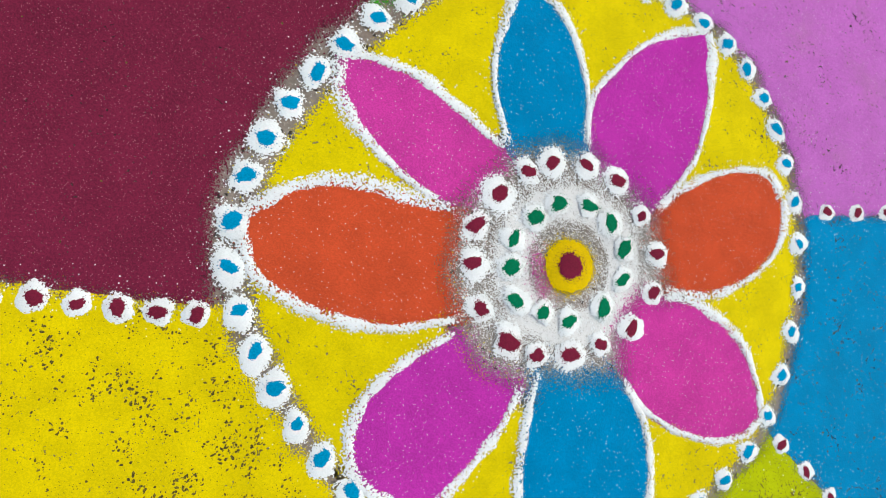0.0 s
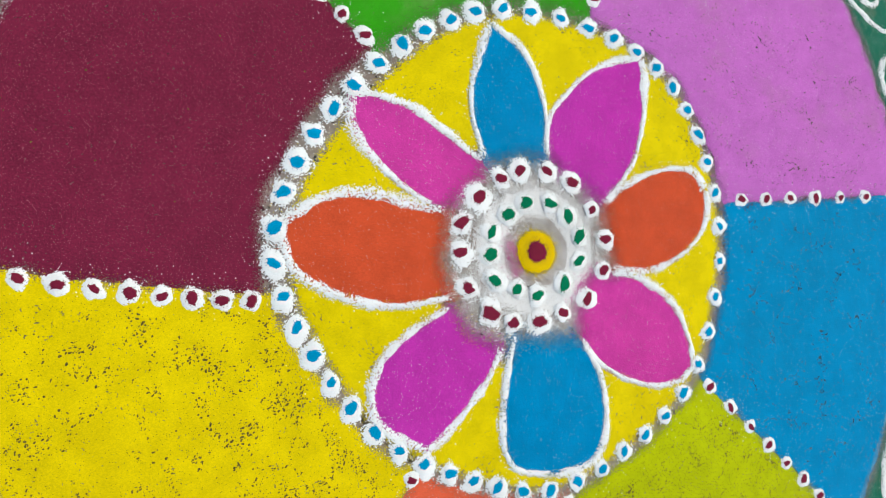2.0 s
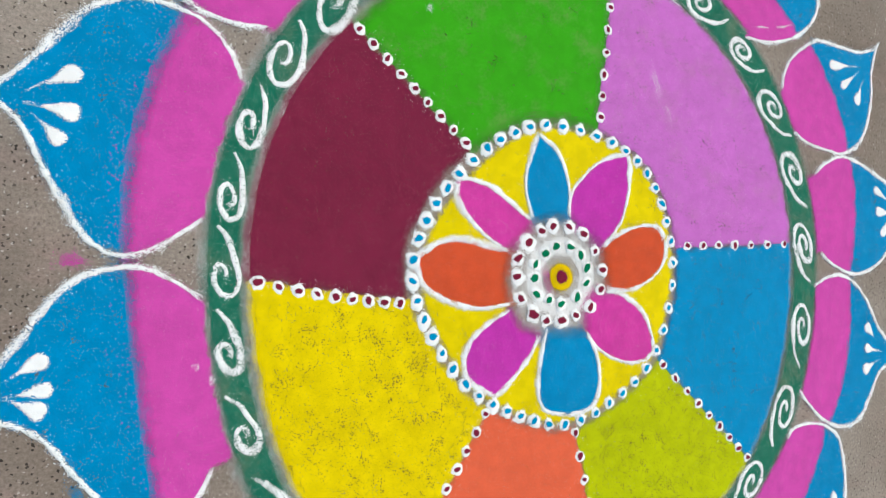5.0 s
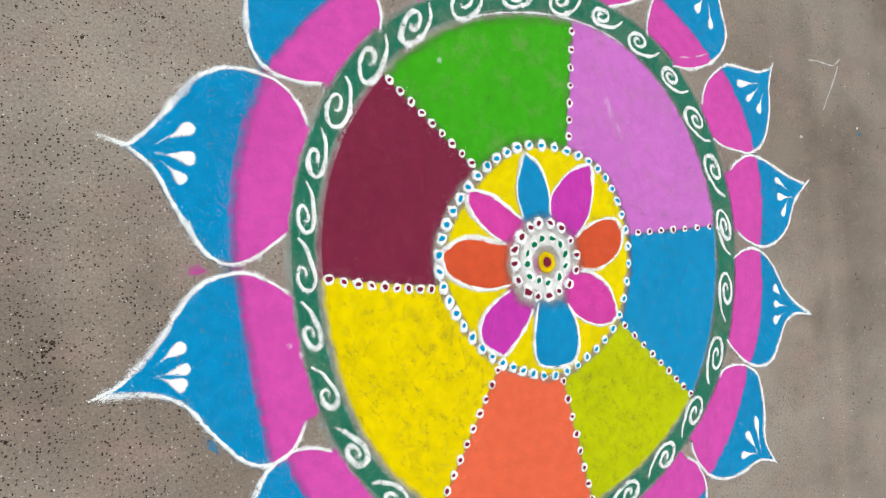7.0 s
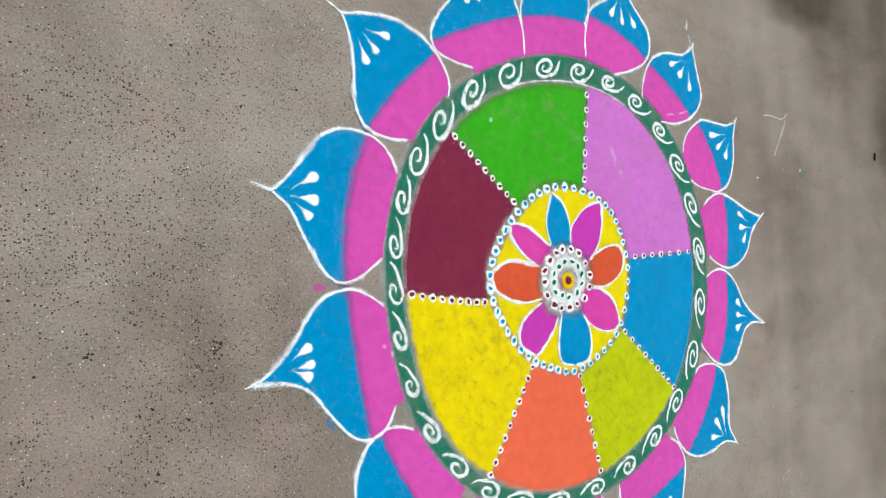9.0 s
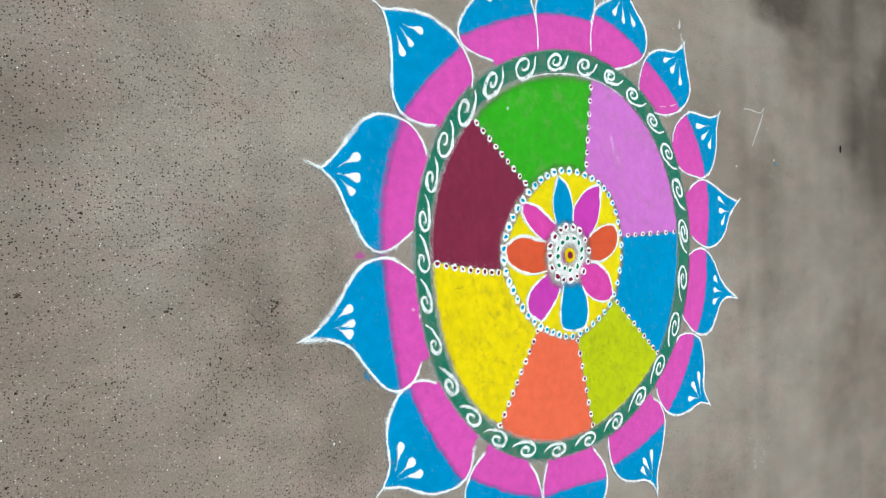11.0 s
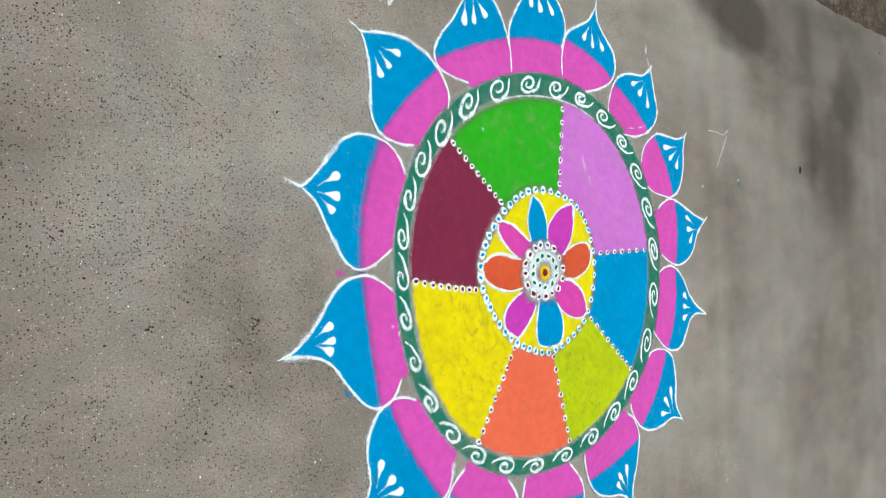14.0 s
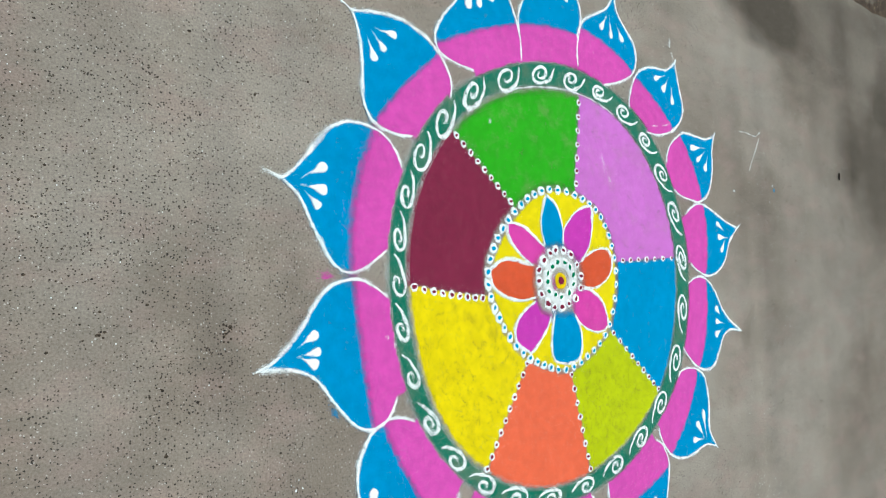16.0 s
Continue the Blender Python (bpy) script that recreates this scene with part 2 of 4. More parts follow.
def curve(points, steps=8, closed=False):
    """A smooth line through a few control points."""
    p = [Vector((q[0], q[1])) for q in points]
    if closed:
        p = [p[-1]] + p + [p[0], p[1]]
    else:
        p = [2 * p[0] - p[1]] + p + [2 * p[-1] - p[-2]]
    out = []
    for a, b, c, d in zip(p, p[1:], p[2:], p[3:]):
        for i in range(steps):
            u = i / steps
            out.append(0.5 * (2 * b + (c - a) * u + (2 * a - 5 * b + 4 * c - d) * u * u + (3 * b - a - 3 * c + d) * u ** 3))
    if not closed:
        out.append(p[-2])
    return out


def line_through(points, gap):
    """The same line with points at an even spacing."""
    out, left = [points[0]], gap
    for a, b in zip(points, points[1:]):
        d, far = b - a, (b - a).length
        while far >= left and far > 1e-9:
            a = a + d.normalized() * left
            out.append(a)
            d, far, left = b - a, (b - a).length, gap
        left -= far
    out.append(points[-1])
    return out


def heap(points, z, edge, seed=0.0, ragged=0.0, cell=0.004, rim=None):
    """A thin layer of powder inside a closed outline, strewn loosely over its rim, with a slightly uneven top. rim: another width of the rim for each place."""
    loop = np.array([(p[0], p[1]) for p in points])
    wide = max(edge, 0.034) if rim else edge
    lo, hi = loop.min(0) - 1.5 * wide, loop.max(0) + 1.5 * wide
    nx, ny = (int(math.ceil(v / cell)) + 1 for v in hi - lo)
    gx, gy = np.meshgrid(lo[0] + cell * np.arange(nx), lo[1] + cell * np.arange(ny), indexing="ij")
    q = np.stack([gx.ravel(), gy.ravel()], 1)
    far, inside = np.full(len(q), 1e9), np.zeros(len(q), bool)
    for p0, p1 in zip(loop, np.roll(loop, -1, 0)):
        d = p1 - p0
        u = np.clip(((q - p0) @ d) / max(d @ d, 1e-12), 0, 1)
        far = np.minimum(far, np.hypot(*(q - p0 - u[:, None] * d).T))
        if p0[1] != p1[1]:
            crosses = (p0[1] > q[:, 1]) != (p1[1] > q[:, 1])
            inside ^= crosses & (q[:, 0] < p0[0] + (q[:, 1] - p0[1]) / (p1[1] - p0[1]) * d[0])
    s, index = Sheet(), np.full(len(q), -1)
    edges = np.array([rim(x, y) for x, y in q]) if rim else np.full(len(q), edge)
    cover = np.clip(0.5 + np.where(inside, far, -far) / (2 * edges), 0, 1)
    for i, (x, y) in enumerate(q):
        c = float(cover[i])
        if 0 < c < 1 and ragged:
            c = min(1.0, max(0.0, c + ragged / edges[i] * wob(x, y, seed, 45)))
        index[i] = s.vert(x, y, 0.0002 + z * min(1, c * 1.4) * (1 + 0.12 * wob(x, y, seed, 70)), c)
    grid, full = index.reshape(nx, ny), cover.reshape(nx, ny) > 0
    for i in range(nx - 1):
        for j in range(ny - 1):
            if full[i, j] or full[i + 1, j] or full[i, j + 1] or full[i + 1, j + 1]:
                s.faces.append((int(grid[i, j]), int(grid[i + 1, j]), int(grid[i + 1, j + 1]), int(grid[i, j + 1])))
    used = sorted({v for f in s.faces for v in f})
    place = {v: k for k, v in enumerate(used)}
    s.co, s.cover = [s.co[v] for v in used], [s.cover[v] for v in used]
    s.faces = [tuple(place[v] for v in f) for f in s.faces]
    return s


def band(inner, outer, z, edge, steps=240):
    """A ring of powder between two radii, which are functions of the angle."""
    s, loops = Sheet(), []
    for k in range(8):
        loop = []
        for i in range(steps):
            a = 2 * math.pi * i / steps
            r0, r1 = inner(a), outer(a)
            r, h, c = ((r0 - edge, 0.0002, 0), (r0, z * 0.7, 0.5), (r0 + edge, z, 1), (r0 * 0.67 + r1 * 0.33, z, 1), (r0 * 0.33 + r1 * 0.67, z, 1), (r1 - edge, z, 1), (r1, z * 0.7, 0.5), (r1 + edge, 0.0002, 0))[k]
            loop.append(s.vert(r * math.cos(a), r * math.sin(a), h, c))
        loops.append(loop)
    for a, b in zip(loops, loops[1:]):
        s.strip(b, a, True)
    return s


def trail(path, width, crest=0.0025, seed=0.0, uneven=0.25, density=1.0, loose=0.0):
    """A ridge of powder let out of the fingers along a line. width: half width, a number or a function of 0..1;
    loose: how far it widens and thins out in places."""
    s = Sheet()
    path = line_through(path, 0.004)
    rows = []
    for i, p in enumerate(path):
        d = path[min(i + 1, len(path) - 1)] - path[max(i - 1, 0)]
        out = Vector((-d.y, d.x)).normalized()
        u = i / max(1, len(path) - 1)
        w = (width(u) if callable(width) else width) * (1 + uneven * wob(p.x, p.y, seed, 60) + 0.5 * uneven * wob(p.x, p.y, seed + 5, 200))
        slack = loose * max(0.0, wob(p.x, p.y, seed + 31, 16) + 0.15)
        w *= 1 + 1.6 * slack
        thick = (density(u) if callable(density) else density) * (1 - 0.5 * slack)
        p = p + out * (0.0012 * wob(p.x, p.y, seed + 9, 90) + 0.5 * w * slack * wob(p.x, p.y, seed + 17, 40))
        row = []
        for off, h, c in ((2.4, 0.05, 0), (1.5, 0.30, 0.24), (1.05, 0.60, 0.48), (0.7, 0.85, 0.76), (0, 1, 0.93), (-0.7, 0.85, 0.76), (-1.05, 0.60, 0.48), (-1.5, 0.30, 0.24), (-2.4, 0.05, 0)):
            q = p + out * (off * w)
            h *= 1 + 0.25 * wob(q.x, q.y, seed + 3, 250)
            row.append(s.vert(q.x, q.y, crest * h, c * thick))
        rows.append(row)
    # the ends thin out
    for i, left in enumerate((0.30, 0.62, 0.86)):
        for row in (rows[min(i, len(rows) - 1)], rows[max(0, len(rows) - 1 - i)]):
            for v in row:
                s.cover[v] *= left
    for a, b in zip(rows, rows[1:]):
        s.strip(a, b)
    return s


def mound(x, y, size, base, top, seed, stretch=(1, 1, 0), rough=0.12, edge=0.22):
    """A pinch of powder dropped on one spot."""
    s, n = Sheet(), 18
    sx, sy, turn = stretch
    ct, st = math.cos(turn), math.sin(turn)
    loops = []
    for r, h, c in ((1 + 2.6 * edge, 0.0, 0), (1 + 0.9 * edge, 0.12, 0.2), (1, 0.4, 0.52), (1 - 0.7 * edge, 0.85, 1), (0.35, 1.0, 1)):
        loop = []
        for i in range(n):
            a = 2 * math.pi * i / n
            k = size * r * (1 + rough * noise.noise(Vector((math.cos(a) * 1.3, math.sin(a) * 1.3, seed))) * 2)
            px, py = k * math.cos(a) * sx, k * math.sin(a) * sy
            loop.append(s.vert(x + px * ct - py * st, y + px * st + py * ct, base + (top - base) * h, c))
        loops.append(loop)
    for a, b in zip(loops, loops[1:]):
        s.strip(a, b, True)
    tip = s.vert(x, y, top * 0.96 + base * 0.04)
    for i in range(n):
        s.faces.append((loops[-1][i], loops[-1][(i + 1) % n], tip))
    return s


def stray(name, line, count, spread, z, size, material, at, parent, seed, label=""):
    """Single grains that fell beside a line, as real little chips."""
    rnd, s = random.Random(seed), Sheet()
    for _ in range(count):
        p = line[rnd.randrange(len(line))]
        x, y = p[0] + rnd.gauss(0, spread), p[1] + rnd.gauss(0, spread)
        r, turn = size * rnd.uniform(0.5, 1.3), rnd.uniform(0, 6.28)
        ring = [s.vert(x + r * rnd.uniform(0.7, 1.2) * math.cos(turn + 1.571 * t), y + r * rnd.uniform(0.7, 1.2) * math.sin(turn + 1.571 * t), z) for t in range(4)]
        top = s.vert(x, y, z + 0.9 * r)
        s.faces += [(ring[t], ring[(t + 1) % 4], top) for t in range(4)]
    return tagged(link_sheet(name, s, material, at, parent, label), kind="stuff")


def polar(r, a):
    return Vector((r * math.cos(a), r * math.sin(a)))


def deg(r, a):
    return polar(r, radians(a))


def thing(name, at, label, category, group=""):
    ob = new(name)
    ob.empty_display_size = 0.02
    ob.location = (at[0], at[1], 0)
    return tagged(ob, label, category, group)


def waves(a, c):
    """A mean and a few harmonics of an angle."""
    return c[0] + sum(c[2 * h - 1] * math.cos(h * a) + c[2 * h] * math.sin(h * a) for h in range(1, (len(c) + 1) // 2))


# ------------------------------------------------------------------ the ground
def slab(name, x0, x1, y0, edge_y, depth, material, label, z=0.0):
    """Concrete with a broken far edge."""
    xs = [x0] + [i * 0.04 for i in range(-50, 176)] + [x1]
    s = Sheet()
    near = [s.vert(x, y0, z) for x in xs]
    rim = [edge_y + (0.018 * wob(x, 0, 3, 3) + 0.012 * wob(x, 0, 8, 14) if -3 < x < 8 else 0) for x in xs]
    far = [s.vert(x, r, z) for x, r in zip(xs, rim)]
    low = [s.vert(x, r + 0.012 + 0.01 * wob(x, 1, 4, 20), z - depth) for x, r in zip(xs, rim)]
    s.strip(near, far), s.strip(far, low)
    return tagged(link_sheet(name, s, material, (0, 0)), label, "pavement", kind="structure")


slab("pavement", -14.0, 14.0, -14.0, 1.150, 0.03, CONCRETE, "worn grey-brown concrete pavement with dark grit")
bm = bmesh.new()
bmesh.ops.create_grid(bm, x_segments=8, y_segments=8, size=600)
mesh = bpy.data.meshes.new("ground")
bm.to_mesh(mesh)
bm.free()
mesh.materials.append(SOIL)
ground = tagged(new("ground", mesh), "dark bare soil beside the concrete", "ground", kind="structure")
ground.location.z = -0.016

# ------------------------------------------------------------------ the ring of the flower and the wheel of sectors
RING_R = (0.2217, -0.0049, 0.0076, 0.0016, 0.0029, -0.0053, 0.0015, 0.0016, -0.0002, -0.0022, -0.0004, 0.0002, -0.0011, -0.0002, 0.001, 0.0011, 0.0008)
RING_TURN = (1.5982, 0.1074, -0.0211, -0.0296, -0.0271, -0.0128, 0.0209, 0.0098, 0.0056, 0.0111, -0.0029, -0.0022, -0.0016, 0.0044, -0.0011, 0.0015, 0.0017)
BORDER_R = (0.5141, 0.0144, 0.004, -0.0075, 0.0102, 0.0018, 0.0016, -0.0043, -0.0032)
BORDER_TURN = (2.2689, 0.0694, -0.0967, -0.0181, 0.0313, 0.0239, 0.0074, 0.0048, -0.0035, 0.0003, 0.0063, 0.0007, -0.0051)
# spokes between the sectors, anticlockwise: inner radius and angle, outer radius and angle, dots, how they crowd
SPOKES = {"east": (0.2510, 12.0, 0.4710, 7.4, 7, -0.12), "north": (0.2585, 73.6, 0.4730, 78.2, 7, -0.09), "north_west": (0.2460, 130.2, 0.4565, 134.0, 9, -0.02),
          "west": (0.2595, 188.1, 0.4445, 180.7, 9, -0.10), "south_west": (0.2305, 236.7, 0.4894, 237.7, 10, 0.0), "south": (0.2330, 276.0, 0.4760, 279.4, 8, 0.07),
          "south_east": (0.2371, 324.3, 0.4792, 320.9, 9, 0.14)}


def ring_r(a):
    return waves(a, RING_R)


def border_r(a):
    return waves(a, BORDER_R)


def border_in(a):
    return border_r(a) - 0.0265 - 0.003 * max(0.0, -math.cos(a - 0.6)) ** 2 - 0.006 * math.cos(a - 0.5) + 0.0015 * math.sin(7 * a)


def border_out(a):
    return border_r(a) + 0.025 + 0.006 * math.cos(a - 1.0) + 0.0015 * math.sin(9 * a)


def foot_at(a):
    return 0.0895 + 0.006 * math.sin(a - 0.17)


disc = link_sheet("flower_bed", band(lambda a: foot_at(a) + 0.017 + 0.003 * math.sin(3 * a) - 0.004 * math.sin(a), lambda a: ring_r(a) - 0.002 - 0.013 * max(0.0, math.cos(a - 2.7)) ** 2, 0.0007, 0.006), YELLOW_FINE, (0, 0))
tagged(disc, "thin ring of yellow powder behind the flower petals", "rangoli")
stray("stray_powder", [polar(ring_r(radians(a)), radians(a)) for a in range(360)] + [polar(foot_at(radians(a)) + 0.006, radians(a)) for a in range(360)], 900, 0.006, 0.0007, 0.0005, YELLOW_FINE, (0, 0), disc, 5.4)

def grit_on(parent, at, a0, a1, count, seed, scale=1.0, gather=1.0):
    """Dark grains of the rough ground that poke through the thin powder, in small clusters."""
    rnd, s, made = random.Random(seed), Sheet(), 0
    while made < count:
        a, r = radians(rnd.uniform(a0 + 2, a1 - 2)), rnd.uniform(0.24, 0.47)
        x, y = r * math.cos(a), r * math.sin(a)
        if r > border_in(a) - 0.012 or r < ring_r(a) + 0.016 or rnd.random() > 0.18 + gather * (1.5 * wob(x * 1.25 + y * 0.6, y - 0.5 * x, seed, 55) + 1.0 * wob(x, y, seed + 4, 170) + 0.5 * wob(x, y, seed, 9)):
            continue
        size, turn = scale * rnd.uniform(0.35, 1.0) ** 1.4 * 0.00135, rnd.uniform(0, 6.28)
        long, lean = rnd.uniform(1.0, 1.9), rnd.gauss(0.7, 0.7)
        ring = []
        for t in range(6):
            px = size * long * rnd.uniform(0.6, 1.25) * math.cos(turn + 1.047 * t)
            py = size * rnd.uniform(0.6, 1.25) * math.sin(turn + 1.047 * t)
            ring.append(s.vert(x + px * math.cos(lean) - py * math.sin(lean), y + px * math.sin(lean) + py * math.cos(lean), 0.0011))
        top = s.vert(x, y, 0.0013 + 0.3 * size)
        s.faces += [(ring[t], ring[(t + 1) % 6], top) for t in range(6)]
        made += 1
    tagged(link_sheet("bare_grit", s, GRIT, at, parent, "dark grit of the bare ground"), kind="stuff")


order = list(SPOKES.values())
SECTORS = ((LILAC, "lilac powder sector strewn on grey concrete"), (GREEN, "bright green powder sector on grey concrete"), (MAROON, "maroon powder sector with pale stray grains"),
           (YELLOW, "yellow powder sector with bare speckled gaps"), (ORANGE, "smooth orange powder sector on grey concrete"), (LIME, "lime yellow powder sector with dark bare specks"),
           (BLUE, "blue powder sector with a few bare specks"))
for i, (material, label) in enumerate(SECTORS):
    r0, a0, r1, a1, _, _ = order[i]
    q0, b0, q1, b1, _, _ = order[(i + 1) % 7]
    if b0 < a0:
        b0, b1 = b0 + 360, b1 + 360
    if b1 < a1:
        b1 += 360
    inner = [polar(ring_r(a) + (0.014 if i == 2 else 0.009), a) for a in (radians(b0 + (a0 - b0) * k / 30) for k in range(31))]
    outer = [polar(border_in(a) - (0.004, 0.012, 0.001, 0.007, 0.004, 0.004, 0.004)[i], a) for a in (radians(a1 + (b1 - a1) * k / 40) for k in range(41))]
    side_a = [inner[-1].lerp(outer[0], k / 16) for k in range(1, 16)]
    side_b = [outer[-1].lerp(inner[0], k / 16) for k in range(1, 16)]
    outline = inner + side_a + outer + side_b
    at = middle(outline)
    sector = tagged(link_sheet("powder_sector", heap(outline, 0.0011, 0.015 if i == 1 else 0.0075, i, 0.003, 0.005), material, at), label, "rangoli", "sectors of the wheel")
    grit_on(sector, at, (a0 + a1) / 2, (b0 + b1) / 2, (300, 30, 30, 3900, 40, 3400, 320)[i], i + 0.6, 1.0, 0.45 if i == 5 else 1.0)
    stray("stray_powder", line_through(outline + outline[:1], 0.003), 900, 0.007, 0.0008, 0.0006, material, at, sector, i + 0.3)
    stray("stray_powder", line_through(inner + side_a, 0.003) + line_through(side_b, 0.003), (200, 120, 380, 250, 180, 220, 260)[i], 0.010, 0.0013, 0.00055, WHITE, at, sector, i + 0.8, "white powder grains")

border = link_sheet("powder_border", band(border_in, border_out, 0.0013, 0.009, 300), TEAL, (0, 0))
tagged(border, "dark green powder ring round the wheel", "rangoli")
stray("stray_powder", [polar(border_in(radians(a)), radians(a)) for a in range(360)] + [polar(border_out(radians(a)), radians(a)) for a in range(360)], 2400, 0.007, 0.0009, 0.0006, TEAL, (0, 0), border, 4.4)

# ------------------------------------------------------------------ dots
WHITE_DOT = "white powder dot with a %s centre"


def dot(x, y, size, material, word, group, seed, drag=0.0):
    """A white pinch of powder with a coloured one in it, a little out of round; drag: how far it was drawn towards -y."""
    rnd = random.Random(seed)
    turn = rnd.uniform(0, math.pi)
    ob = link_sheet("powder_dot", mound(x, y - 0.22 * drag * size, 0.93 * size, 0.0004, 0.0026, seed, (1 + rnd.uniform(0, 0.16) * (1 - drag) + 0.24 * drag, 1 - rnd.uniform(0, 0.06), turn * (1 - drag) + 1.5 * drag), 0.16, 0.26), WHITE, (x, y))
    tagged(ob, WHITE_DOT % word, "powder dot", group)
    heart = mound(x + rnd.uniform(-1, 1) * size * 0.08, y + rnd.uniform(-1, 1) * size * 0.08, size * rnd.uniform(0.40, 0.52) * (1.14 if material is EMERALD else 1.0), 0.0024, 0.0030, seed + 0.5, (rnd.uniform(1.08, 1.32), rnd.uniform(0.78, 0.94), rnd.gauss(0.35, 0.6)), 0.17, 0.2)
    link_sheet("centre", heart, material, (x, y), ob, word + " powder")
    return ob


for k in range(48):
    a0 = -2 * math.pi * k / 48
    a = a0 + waves(a0, RING_TURN)
    p = polar(ring_r(a), a)
    dot(p.x, p.y, 0.0100 + 0.0009 * math.cos(a - 2.7) + 0.0007 * math.sin(k * 2.3), CYAN, "light blue", "dots round the flower", 10.3 + k * 1.7, max(0.0, math.cos(a - 3.6)) ** 3)
for j, (r0, a0, r1, a1, count, crowd) in enumerate(order):
    p, q = deg(r0, a0), deg(r1, a1)
    for k in range(count):
        u = k / (count - 1)
        c = p.lerp(q, u + crowd * u * (1 - u))
        if j == 3:
            c.y -= 0.004 * u + 0.014 * u * (1 - u)
        dot(c.x, c.y, 0.0086 + 0.0007 * (j == 3) + 0.0007 * math.sin(k * 2.9 + j), WINE, "maroon", "dots between the sectors", 100.7 + 20 * j + k * 1.3)

# ------------------------------------------------------------------ the heart of the flower
MAROON_DOTS = ((100.8, 0.0768, 0.011346), (116.9, 0.076, 0.008835), (138.1, 0.0754, 0.012555), (160.4, 0.0787, 0.010044), (180.2, 0.0754, 0.011625), (204.1, 0.0767, 0.009486), (228.1, 0.0736, 0.011346), (247.7, 0.0693, 0.009486), (271.7, 0.0653, 0.011346), (294.3, 0.0627, 0.0093), (319.6, 0.07, 0.010416), (344.9, 0.0738, 0.009114), (8.4, 0.0763, 0.010044), (33.4, 0.0735, 0.008556), (57.9, 0.0772, 0.010695), (79.1, 0.0766, 0.0093))
for k, (a, r, size) in enumerate(MAROON_DOTS):
    p = deg(r, a)
    dot(p.x, p.y, size * 1.10, WINE, "maroon", "dots round the heart", 300.9 + k * 1.9)
GREEN_DOTS = ((101.9, 0.0468), (129.1, 0.044), (158.7, 0.0484), (182.3, 0.0464), (210.5, 0.049), (238.3, 0.0399), (268.4, 0.0406), (312.5, 0.0403), (349.1, 0.0454), (17.2, 0.0486), (44.4, 0.0482), (70.6, 0.0478))
for k, (a, r) in enumerate(GREEN_DOTS):
    p = deg(r, a)
    dot(p.x, p.y, 0.0106 + 0.0008 * math.sin(k * 2.1), EMERALD, "emerald green", "green dots round the heart", 400.1 + k * 1.9)
heart = link_sheet("flower_heart", mound(0, 0, 0.0205, 0.0003, 0.0026, 7.7, (1, 1, 0), 0.03, 0.16), powder("golden_powder", rgb(226, 190, 0, SCALE)), (0, 0))
tagged(heart, "round yellow powder heart of the flower", "rangoli")
link_sheet("centre", mound(0, 0, 0.0098, 0.0024, 0.0034, 9.1, (1, 1, 0), 0.06, 0.2), WINE, (0, 0), heart, "maroon powder")


# loose white dust on the bare ground between the dots, thick round the green ones
s, loops = Sheet(), []
for r, amount in ((0.019, 0.0), (0.022, 0.36), (0.031, 0.42), (0.037, 0.92), (0.055, 0.92), (0.062, 0.50), (0.072, 0.38), (0.090, 0.34), (0.102, 0.0)):
    loops.append([s.vert((r + 0.002 * wob(math.cos(a), math.sin(a), r * 90, 3)) * math.cos(a), (r + 0.002 * wob(math.cos(a), math.sin(a), r * 90, 3)) * math.sin(a), 0.0002 + 0.0003 * amount, amount) for a in (2 * math.pi * i / 120 for i in range(120))])
for a, b in zip(loops, loops[1:]):
    s.strip(b, a, True)
tagged(link_sheet("white_dust", s, DUST, (0, 0)), "white powder dust between the dots", "powder", kind="stuff")
for inner, outer, amount in ((lambda a: border_in(a) - 0.011, lambda a: border_in(a) + 0.006, 0.17), (lambda a: border_out(a) - 0.005, lambda a: border_out(a) + 0.010, 0.17)):
    s = band(inner, outer, 0.0015, 0.004, 300)
    s.cover = [c * amount * (1.05 + 0.4 * math.cos(math.atan2(y, x) - 3.0) + 0.25 * wob(x, y, 2, 12)) for c, (x, y, z) in zip(s.cover, s.co)]
    tagged(link_sheet("white_dust", s, DUST, (0, 0)), "sparse white dust along the green border", "powder", kind="stuff")

